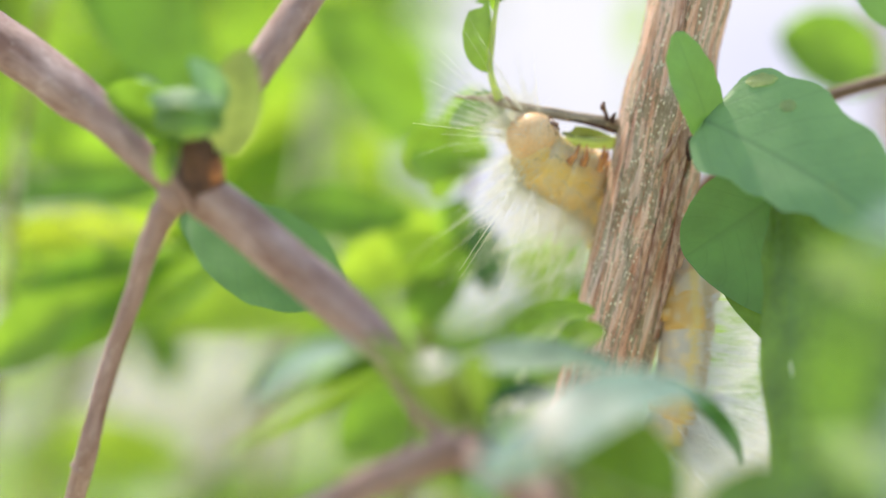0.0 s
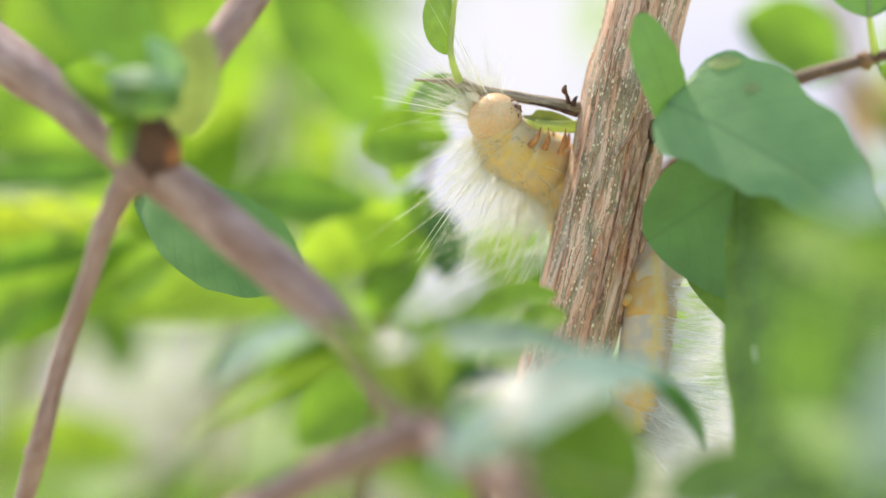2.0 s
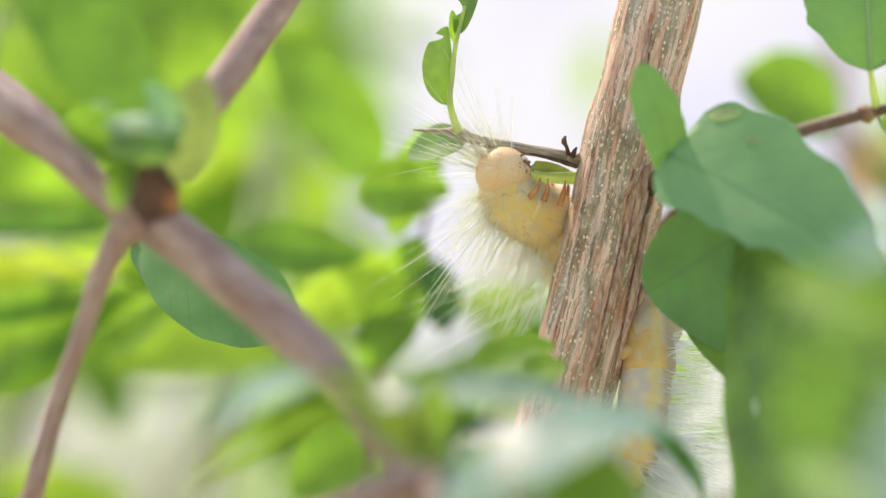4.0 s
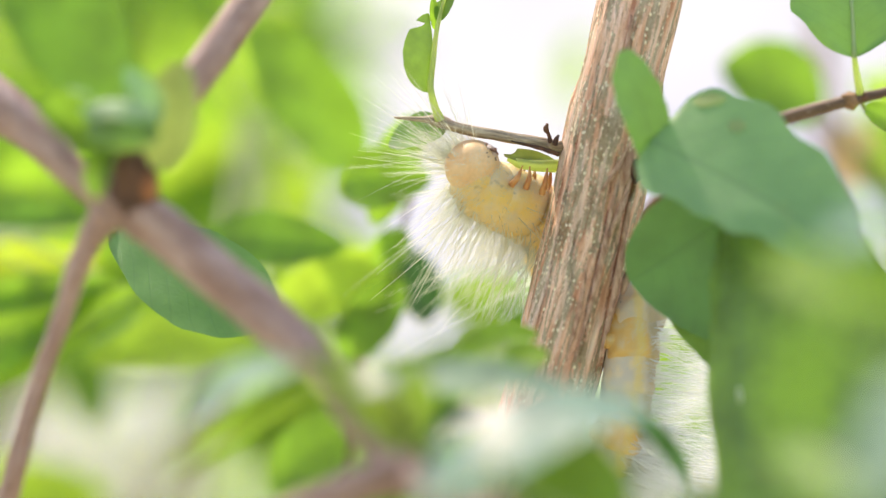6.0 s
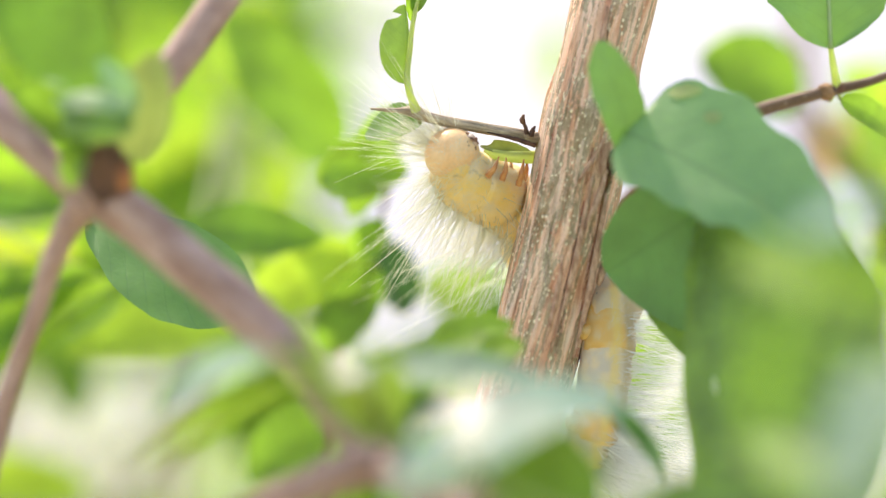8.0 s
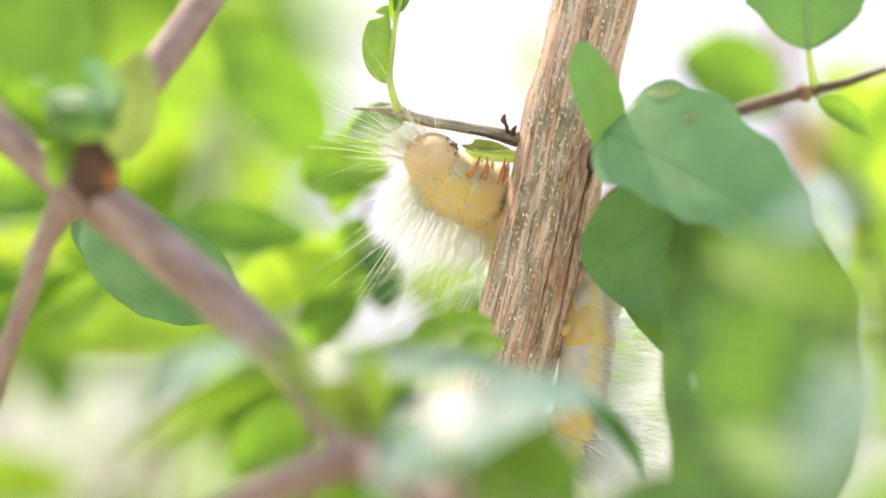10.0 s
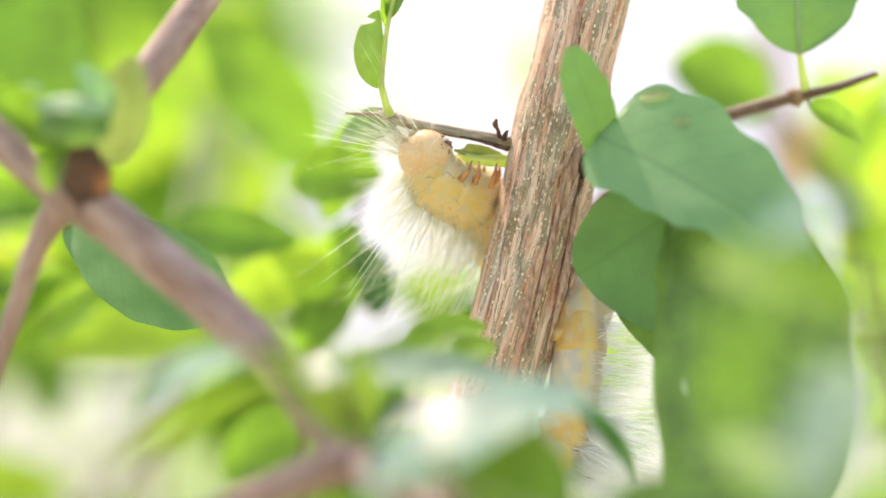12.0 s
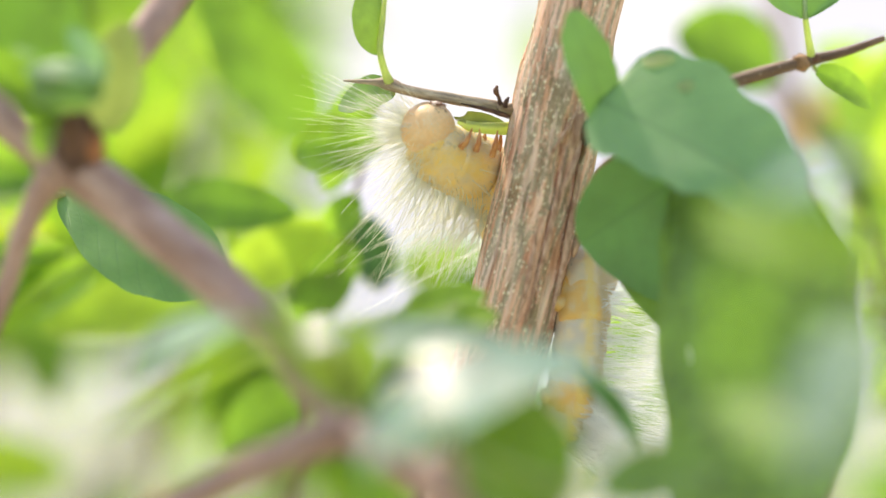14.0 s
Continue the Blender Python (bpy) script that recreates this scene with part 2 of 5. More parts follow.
LEAF_SUN = leaf_skin("yellow leaf, full sun in the colour", (0.14, 0.22, 0.03), (0.66, 0.86, 0.06), 0.7, 0.5)
TEAR = plain_skin("pale leaf slit", (0.62, 0.66, 0.50), (0.7, 0.74, 0.6), 900, 0.5, (0.8, 0.85, 0.6), 0.5)
RIB = plain_skin("leaf rib", (0.30, 0.41, 0.18), (0.24, 0.35, 0.14), 300, 0.5)


# ---- shapes ----
def P(u, w, d=0.0):
    """A place in the bush. u: mm to the right, w: mm above the lens's middle line, both on the plane of the main stem; d: mm behind that plane, along the same line of sight."""
    k = 1 + d / DIST
    return UPWARD @ (Vector((u * k, d, 1200 + w * k)) * MM)


LATE = UPWARD @ Vector((0.0035, -0.390, 1.1875))      # close to where the lens ends up


def glint(place):
    """The slope of a leaf at a place that mirrors the sun towards the lens late in the walk."""
    return (SUN + (LATE - place).normalized()).normalized()


def glint_tip(base, size):
    """The tip of a small leaf that lies level and mirrors the sun."""
    n = glint(base)
    return base + (Vector((1, 0, 0)) - n * n.x).normalized() * size


def holder(name, place, label, category, group="", kind=""):
    ob = new(name)
    ob.empty_display_size = 0.005
    ob.location = place
    return tagged(ob, label, category, group, kind)


def origin_of(ob):
    at = Vector((0, 0, 0))
    while ob:
        at += ob.location
        ob = ob.parent
    return at


def part(name, bm, material, parent=None, label="", smooth=True):
    """Links a bmesh, given in the world's metres, as one mesh object under a thing or a part."""
    me = bpy.data.meshes.new(name)
    if parent:
        bmesh.ops.translate(bm, verts=bm.verts, vec=-origin_of(parent))
    bm.to_mesh(me)
    bm.free()
    me.materials.append(material)
    if smooth:
        me.polygons.foreach_set("use_smooth", [True] * len(me.polygons))
    ob = new(name, me)
    ob.parent = parent
    return tagged(ob, label)


def glide(points, radii, steps):
    """Points and radii along a smooth line through the given ones."""
    pts = [Vector(p) for p in points]
    gaps = [max(1e-9, (b - a).length) for a, b in zip(pts, pts[1:])]
    slope = [(pts[1] - pts[0]) / gaps[0]]
    for i in range(1, len(pts) - 1):
        a, b = gaps[i - 1], gaps[i]
        slope.append(((pts[i] - pts[i - 1]) / a * b + (pts[i + 1] - pts[i]) / b * a) / (a + b))
    slope.append((pts[-1] - pts[-2]) / gaps[-1])
    out = []
    for i, gap in enumerate(gaps):
        n = steps if isinstance(steps, int) else steps[i]
        for k in range(n):
            t = k / n
            s = t * t * (3 - 2 * t)
            p = pts[i] * (1 - s) + pts[i + 1] * s + slope[i] * gap * (t ** 3 - 2 * t * t + t) + slope[i + 1] * gap * (t ** 3 - t * t)
            out.append((p, radii[i] * (1 - s) + radii[i + 1] * s))
    out.append((pts[-1], radii[-1]))
    return out


def tube(points, radii, around=12, steps=6, rough=0.0, rough_size=2.0, ridges=0.0, seed=0.0, bm=None, blunt=True, ridge_mm=0.9, girth=None):
    """A tapering stem along a smooth line. rough: share of the radius by which it swells unevenly; ridges: mm of long ridges."""
    bm = bm or bmesh.new()
    uv = bm.loops.layers.uv.verify()
    line = glide(points, radii, steps)
    girth = (girth * MM if girth else sorted(radii)[len(radii) // 2]) * 2 * math.pi * 1000
    rings, run, side = [], 0.0, None
    for i, (p, r) in enumerate(line):
        t = (line[min(i + 1, len(line) - 1)][0] - line[max(i - 1, 0)][0]).normalized()
        if side is None:
            side = t.orthogonal().normalized()
        side = (side - t * side.dot(t)).normalized()
        up = t.cross(side)
        if i:
            run += (p - line[i - 1][0]).length * 1000
        ring = []
        for k in range(around):
            a = 2 * math.pi * k / around
            c, s = math.cos(a), math.sin(a)
            q = r
            if rough:
                q *= 1 + rough * noise.noise(Vector((c * 1.3, s * 1.3, run / rough_size + seed)))
            if ridges:
                m = r * 1000 / ridge_mm
                v = noise.noise(Vector((c * m, s * m, run * 0.09 + seed)))
                v2 = noise.noise(Vector((c * m * 2.3 + 7, s * m * 2.3, run * 0.2 + seed)))
                q += (v + 0.5 * v2) * ridges * MM
            ring.append(bm.verts.new(p + (side * c + up * s) * q))
        rings.append((ring, run, r * 1000))
    for (a, va, ra), (b, vb, rb) in zip(rings, rings[1:]):
        for k in range(around):
            j = (k + 1) % around
            f = bm.faces.new((a[k], a[j], b[j], b[k]))
            for loop, (kk, v) in zip(f.loops, ((k, va), (k + 1, va), (k + 1, vb), (k, vb))):
                loop[uv].uv = (kk / around * girth, v)
    if blunt:
        for (ring, run, r), end in ((rings[0], 0), (rings[-1], -1)):
            p = line[end][0]
            tip = bm.verts.new(p + (p - line[1 if end == 0 else -2][0]).normalized() * r * 0.0004)
            for k in range(around):
                j = (k + 1) % around
                f = bm.faces.new((ring[j], ring[k], tip) if end == 0 else (ring[k], ring[j], tip))
                for loop in f.loops:
                    loop[uv].uv = (0, run)
    return bm


def lump(place, size, turn=None, segs=16, rings=10, uneven=0.0, freq=1.0, seed=0.0, bm=None):
    """A rounded, slightly uneven body with the given half sizes in metres."""
    bm = bm or bmesh.new()
    made = bmesh.ops.create_uvsphere(bm, u_segments=segs, v_segments=rings, radius=1.0)["verts"]
    m = turn or Matrix.Identity(3)
    for v in made:
        k = 1 + uneven * noise.noise(v.co * freq + Vector((seed, seed * 1.7, 0)))
        v.co = Vector(place) + m @ Vector((v.co.x * size[0], v.co.y * size[1], v.co.z * size[2])) * k
    return bm


def blade(base, tip, width, facing=(0, -1, 0.2), bend=0.08, fold=0.25, peak=0.45, curl=0.0, wave=0.04, seed=0.0, rows=26, cols=10, blunt=0.48, bites=(), halves=(1.0, 1.0), taper=0.25, ragged=0.03):
    """A leaf blade from base to tip. facing: the way its upper side looks; bend: arch along its length; fold: rise of the two halves;
    peak: where it is widest; halves: how wide each side is; ragged: how uneven the margin is; curl: how far the tip rolls back; bites: (along, side, size) eaten out of the margin."""
    bm = bmesh.new()
    uv = bm.loops.layers.uv.verify()
    base, tip = Vector(base), Vector(tip)
    axis = tip - base
    size = axis.length
    axis.normalize()
    n = Vector(facing)
    n = (n - axis * n.dot(axis)).normalized()
    s = axis.cross(n)
    power = math.log(0.5) / math.log(peak)
    grid = []
    for i in range(rows + 1):
        v = (1 - math.cos(math.pi * i / rows)) / 2 * 0.6 + 0.4 * i / rows
        vv = v ** power
        w = max(0.012, math.sin(math.pi * vv) ** blunt) * width / 2 * (1 - taper * v ** (6 if taper < 0.3 else 2.5))
        mid = base + axis * size * v + n * (bend * size * 4 * v * (1 - v) - curl * size * v ** 3)
        row = []
        for j in range(cols + 1):
            u = 2 * j / cols - 1
            ww = w * (halves[0] if u < 0 else halves[1])
            for along, half, bite in bites:
                if u * half > 0 and abs(v - along) < bite:
                    ww *= 1 - 0.8 * math.sqrt(1 - ((v - along) / bite) ** 2)
            wob = noise.noise(Vector((u * 1.6 + seed, v * 4 + seed, seed))) * wave * width
            edge = noise.noise(Vector((v * 9, u * 0.5 + seed * 3, seed))) * ragged * width * abs(u)
            row.append((bm.verts.new(mid + s * (u * ww + edge) + n * (fold * abs(u) ** 1.3 * ww + wob * abs(u))), u, v))
        grid.append(row)
    for a, b in zip(grid, grid[1:]):
        for j in range(cols):
            quad = (a[j], a[j + 1], b[j + 1], b[j])
            f = bm.faces.new([q[0] for q in quad])
            for loop, q in zip(f.loops, quad):
                loop[uv].uv = (q[1], q[2])
    return bm


def leaf(parent, material, base, tip, width, facing=(0, -1, 0.2), label="", rib=False, stalk=None, stalk_skin=None, **shape):
    """A leaf under its shoot: a blade and, where it shows, a raised rib; stalk: where its stalk starts."""
    base, tip = Vector(base), Vector(tip)
    width *= (base - LENS).length / (DIST * MM)
    ob = part("leaf", blade(base, tip, width, facing, **shape), material, parent, label)
    if rib:
        axis = (tip - base)
        n = Vector(facing)
        n = (n - axis.normalized() * n.dot(axis.normalized())).normalized()
        bend, curl = shape.get("bend", 0.08), shape.get("curl", 0.0)
        line = [base + axis * v + n * (bend * axis.length * 4 * v * (1 - v) - curl * axis.length * v ** 3) + n * 0.00012 for v in (0, 0.2, 0.4, 0.6, 0.8, 0.96)]
        part("midrib", tube(line, [width * 0.016 * k for k in (1.2, 1, 0.8, 0.6, 0.4, 0.15)], 6, 3), RIB, ob)
    if stalk is not None:
        stalk = Vector(stalk)
        mid = (stalk + base) / 2 + Vector((0, 0, -0.04 * (stalk - base).length))
        part("leaf_stalk", tube([stalk, mid, base + (tip - base) * 0.03], [min(width, 0.011) * k + m for k, m in ((0.035, 0.0002), (0.03, 0.00015), (0.025, 0.0001))], 7, 4), stalk_skin or PETIOLE, parent)
    return ob


def surface(ob, u, w):
    """The place and the upward side of a leaf's blade where the line of sight through u, w meets it."""
    back = UPWARD.inverted()
    shift = origin_of(ob.parent)

    def miss(v):
        q = (back @ (v.co + shift)) * 1000
        k = (q.y + DIST) / DIST
        return math.hypot(q.x / k - u, (q.z - 1200) / k - w)

    v = min(ob.data.vertices, key=miss)
    return v.co + shift, v.normal if v.normal.y < 0 else -v.normal


def nearest(line, place):
    """The point of a smooth line that lies nearest to a place."""
    return min((p for p, _ in glide(line, [0] * len(line), 12)), key=lambda p: (p - place).length)


def shoot(name, label, stem, radius, leaves, stem_skin=None, grounded=True, group="leafy shoots of the bush"):
    """A leafy shoot: a stem and its leaves, each joined to the stem by a stalk. It starts at its foot: on the ground, or on a branch."""
    stem = [Vector(p) for p in stem]
    if grounded:
        foot = Vector((stem[0].x * 1.5, stem[0].y + 0.03, 0.0))
        mid = (stem[0] * 0.6 + foot * 0.4) + Vector((0.02, 0.01, 0))
        full = [foot, mid, *stem]
        radii = [radius * 2.4, radius * 1.7] + [radius * (1.2 - 0.8 * i / max(1, len(stem) - 1)) for i in range(len(stem))]
    else:
        full, radii = stem, [radius * (1.2 - 0.8 * i / max(1, len(stem) - 1)) for i in range(len(stem))]
    root = holder(name, full[0], label, "shoot", group)
    part("stem", tube(full, radii, 8, 8, 0.08), stem_skin or BARK_TWIG, root)
    for i, (material, base, tip, width, facing, shape) in enumerate(leaves):
        shape = dict(shape)
        shape.setdefault("seed", i * 3.7 + len(name) + stem[-1].x * 40)
        leaf(root, material, base, tip, width, facing, stalk=nearest(stem if grounded else full, Vector(base)), **shape)
    return root


# ---- ground and distance ----
def grass_ground():
    n = Nodes("ground paled for bounce")
    big = n.noise(n.coords(), 0.8, 5)
    fine = n.noise(n.coords(), 40.0, 6, 0.7)
    # Unseen ground, paler than grass so that it bounces light onto the stem.
    base = n.ramp(big, (0.35, (0.34, 0.36, 0.20)), (0.55, (0.48, 0.48, 0.33)), (0.7, (0.60, 0.57, 0.45)))
    base = n.mix(0.5, base, n.ramp(fine, (0.3, 0.3), (0.7, 1.0)), "MULTIPLY")
    n.set(Base_Color=base, Roughness=0.9)
    n.bump(fine, 0.6, 0.02)
    bm = bmesh.new()
    size, cells = 600.0, 60
    rows = []
    for i in range(cells + 1):
        row = []
        for j in range(cells + 1):
            x, y = ((k / cells * 2 - 1) for k in (i, j))
            x, y = size * x ** 3, size * y ** 3
            far = min(1.0, math.hypot(x, y) / 6)
            row.append(bm.verts.new((x, y, 0.06 * noise.noise(Vector((x, y, 0)) * 0.4) * far - 0.004)))
        rows.append(row)
    for a, b in zip(rows, rows[1:]):
        for j in range(cells):
            bm.faces.new((a[j], b[j], b[j + 1], a[j + 1]))
    tagged(part("ground", bm, n.mat), "unseen grass ground under the bushes, paled to bounce light", "ground", "", "structure")


def leaf_mass(name, label, boxes, count, size, material, seed):
    """A far bush: stems and a great many small leaves scattered in rounded clumps."""
    rng = random.Random(seed)
    root = holder(name, (boxes[0][0][0], boxes[0][0][1], 0), label, "tree" if name == "far_tree" else "bush")
    verts, faces = [], []
    for _ in range(count):
        (cx, cy, cz), (sx, sy, sz) = rng.choice(boxes)
        d = Vector((rng.gauss(0, 1), rng.gauss(0, 1), rng.gauss(0, 1))).normalized() * rng.random() ** 0.4
        c = Vector((cx + d.x * sx, cy + d.y * sy, max(0.05, cz + d.z * sz)))
        a = Vector((rng.gauss(0, 1), rng.gauss(0, 1), rng.gauss(0, 0.6))).normalized()
        b = a.cross(Vector((rng.gauss(0, 1), rng.gauss(0, 1), rng.gauss(0, 1)))).normalized()
        s = size * rng.uniform(0.6, 1.3)
        k = len(verts)
        up = a.cross(b) * s * 0.12
        verts += [c - a * s, c - b * s * 0.42 + up, c + a * s, c + b * s * 0.42 + up]
        faces += [(k, k + 1, k + 2), (k, k + 2, k + 3)]
    me = bpy.data.meshes.new("foliage")
    me.from_pydata([v - root.location for v in verts], [], faces)
    me.materials.append(material)
    ob = new("foliage", me)
    ob.parent = root
    tagged(ob, "", "", "", "stuff")
    for (cx, cy, cz), (sx, sy, sz) in boxes:
        foot = Vector((cx + rng.uniform(-0.1, 0.1), cy, 0))
        part("stem", tube([foot, foot.lerp(Vector((cx, cy, cz)), 0.5) + Vector((0.03, 0.02, 0)), Vector((cx, cy, cz + sz * 0.6))], [0.014, 0.010, 0.003], 7, 5), BARK_TWIG, root)
    return root


def far_leaf(name, face, glow):
    n = Nodes(name)
    r = n.node("NewGeometry").outputs["Random Per Island"]
    base = n.mix(r, face, tuple(c * k for c, k in zip(face, (1.8, 1.3, 0.9))))
    n.set(Base_Color=base, Roughness=0.45)
    n.through_light(n.mix(r, glow, tuple(min(1, c * k) for c, k in zip(glow, (1.4, 1.15, 0.7)))), 0.5)
    return n.mat


grass_ground()
def sky_sheet():
    """A plain glowing sheet added far behind everything, in place of the pale bright sky."""
    n = Nodes("glowing sky sheet")
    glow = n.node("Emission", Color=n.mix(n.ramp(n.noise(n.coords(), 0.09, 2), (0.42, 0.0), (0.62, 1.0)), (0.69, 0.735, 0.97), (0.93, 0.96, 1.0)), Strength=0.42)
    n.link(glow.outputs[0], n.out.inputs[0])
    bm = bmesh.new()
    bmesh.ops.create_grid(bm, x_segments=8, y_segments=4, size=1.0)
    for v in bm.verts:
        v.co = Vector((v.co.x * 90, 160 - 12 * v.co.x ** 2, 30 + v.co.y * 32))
    tagged(part("backdrop", bm, n.mat), "glowing pale sky backdrop added behind the bushes", "backdrop", "", "structure")


sky_sheet()
FAR_LIGHT = far_leaf("far sunlit foliage", (0.08, 0.15, 0.03), (0.34, 0.58, 0.08))
# The far hedge's haze and brightness are put into this pale foliage colour.
FAR_HAZED = far_leaf("far foliage, haze in the colour", (0.33, 0.37, 0.31), (0.56, 0.66, 0.48))
leaf_mass("far_tree", "small sunlit leafy tree standing behind on the grass",
          [((-0.62, 2.4, 1.80), (0.50, 0.3, 0.36)), ((-0.42, 2.4, 1.66), (0.27, 0.3, 0.20)), ((-0.50, 2.5, 2.05), (0.36, 0.3, 0.35))],
          6000, 0.030, FAR_LIGHT, 3)
leaf_mass("far_bush", "yellow-green bush in full sun on the grass",
          [((0.62, 1.9, 1.20), (0.30, 0.3, 0.40)), ((0.85, 2.1, 0.7), (0.45, 0.3, 0.5))], 2600, 0.028, FAR_LIGHT, 5)
leaf_mass("far_hedge", "long hedge on the grass far behind, paled for haze",
          [((x, 7.0 + 0.4 * math.sin(x * 5), 0.85), (0.85, 0.5, 1.0 + 0.08 * math.sin(x * 3))) for x in (-4.2, -3.0, -1.9, -1.0, -0.2, 0.6, 1.5, 2.6, 3.8)], 16000, 0.055, FAR_HAZED, 7)


# ---- the main stem ----
CRACKS = [  # long splits in the bark: places on the front, half width and depth in mm
    ([P(23.0, 11.2, 0), P(21.9, 6.7, 0), P(20.9, 0.8, 0), P(19.6, -5.5, 0), P(18.2, -14.7, 0)], 0.50, 0.85),
    ([P(20.6, 13.0, 0), P(20.1, 9.2, 0), P(19.4, 5.7, 0), P(18.8, 1.5, 0), P(17.3, -5.5, 0), P(15.6, -14.7, 0)], 0.34, 0.6),
    ([P(22.7, 30.9, 0), P(22.0, 27.4, 0), P(21.6, 23.2, 0), P(20.8, 19.0, 0)], 0.55, 0.35),
    ([P(16.4, 17.6, 0), P(14.5, 7.8, 0), P(12.5, -2.0, 0), P(10.2, -11.2, 0)], 0.22, 0.4),
    ([P(18.8, 26.7, 0), P(17.7, 19.0, 0), P(16.7, 12.7, 0)], 0.20, 0.35),
    ([P(16.3, 7.8, 0), P(15.2, 0.1, 0), P(14.1, -8.3, 0)], 0.22, 0.4),
    ([P(20.4, -8.3, 0), P(19.5, -12.6, 0), P(18.8, -16.8, 0)], 0.4, 0.6)]


def crack_bark(ob, line):
    """Splits the bark along CRACKS: the split sinks, its lips rise, and reddish inner bark shows at its bottom."""
    back = UPWARD.inverted()
    mid = [(back @ p) * 1000 for p, _ in glide(line[3:11], [0] * 8, 10)]
    paths = [([((back @ p).x * 1000, (back @ p).z * 1000) for p, _ in glide(pts, [0] * len(pts), 10)], half, deep) for pts, half, deep in CRACKS]
    ob.data.materials.append(BARK_INNER)
    sunk = set()
    for v in ob.data.vertices:
        q = (back @ (v.co + ob.parent.location)) * 1000
        if q.z < 1140 or q.z > 1250:
            continue
        c = min(mid, key=lambda m: abs(m.z - q.z))
        if q.y > c.y - 1.0:
            continue
        k = (q.y + DIST) / DIST
        x, z = q.x / k, (q.z - 1200) / k + 1200
        for pts, half, deep in paths:
            if z < pts[-1][1] or z > pts[0][1]:
                continue
            i = min(range(len(pts)), key=lambda j: abs(pts[j][1] - z))
            own = half * (0.75 + 0.6 * noise.noise(Vector((z * 0.5, half * 9, deep * 7))))
            d = (x - pts[i][0]) / max(0.08, own)
            if abs(d) < 2.6:
                end = min(1.0, min(i, len(pts) - 1 - i) / 4)
                push = deep * math.exp(-d * d * 1.4) - 0.3 * deep * math.exp(-(abs(d) - 1.7) ** 2 * 2.5)
                v.co.y += push * end * MM
                if abs(d) < 0.75:
                    sunk.add(v.index)
    for f in ob.data.polygons:
        if all(i in sunk for i in f.vertices):
            f.material_index = 1


def main_stem():
    line = [Vector((-0.215, 0.045, 0.0)), Vector((-0.135, 0.030, 0.42)), Vector((-0.060, 0.016, 0.90)),
            P(4.1, -53.2, 9), P(8.5, -32.2, 7), P(13.7, -11.2, 6), P(17.4, 2.9, 6), P(19.8, 14.8, 6), P(21.6, 23.2, 6), P(23.6, 31.6, 7),
            P(26.7, 46.4, 9), P(32.7, 74.4, 14), Vector((0.055, 0.03, 1.33)), Vector((0.10, 0.05, 1.55))]
    radii = [11, 9.5, 7.5, 5.6, 5.4, 5.55, 5.75, 5.65, 5.1, 5.2, 5.0, 4.6, 3.8, 1.6]
    root = holder("main_stem", line[0], "upright brown woody stem with ridged, pale-dotted bark", "stem")
    part("trunk", tube(line, [r * MM for r in radii], 160, [6, 6, 8, 30, 54, 54, 50, 36, 40, 30, 16, 8, 8], 0.05, 14.0, 0.24, 2.0, girth=5.6), BARK, root)
    crack_bark(root.children[0], line)
    # the swollen knot; the shade of the hollow on its side is a dark lump
    knot = part("knot", lump(P(21.2, 10.2, 1.5), (1.6 * MM, 1.1 * MM, 3.6 * MM), pose(0, 0, 0, 0, 14, 0).to_3x3(), 22, 16, 0.22, 2.2, 3.0), KNOT_SKIN, root, "swollen pinkish bark knot")
    part("hollow", lump(P(22.7, 9.5, 1.6), (0.8 * MM, 1.2 * MM, 1.5 * MM), None, 14, 10, 0.25, 2.0, 9.0), STUMP, knot)
    part("knot", lump(P(21.5, -4.1, 2), (0.5 * MM, 0.8 * MM, 1.7 * MM), pose(0, 0, 0, 0, 14, 0).to_3x3(), 14, 10, 0.25, 2.0, 5.0), KNOT_SKIN, root)
    for i, (a, b, r) in enumerate(((P(21.9, 12.6, 0.6), P(18.0, 6.2, 0.2), 0.34), (P(22.2, 8.6, 0.9), P(18.8, 0.1, 0.3), 0.42),
                                   (P(20.4, 7.8, 0.4), P(15.2, -14.0, 0.4), 0.40), (P(22.0, 5.7, 1.2), P(18.0, -14.7, 1.3), 0.45),
                                   (P(16.7, -2.0, 0.2), P(14.1, -14.0, 0.5), 0.36), (P(22.3, 28.8, 1), P(20.1, 19.0, 0.5), 0.36))):
        mid = a.lerp(b, 0.5) + Vector((0.4 * MM, -0.25 * MM, 0.3 * MM))
        part("bark_strip", tube([a, mid, b], [r * 0.5 * MM, r * MM, r * 0.3 * MM], 8, 14, 0.3, 1.2, seed=i * 4.0), KNOT_SKIN, root, "lifted reddish strip of bark")
    return root


main_stem()


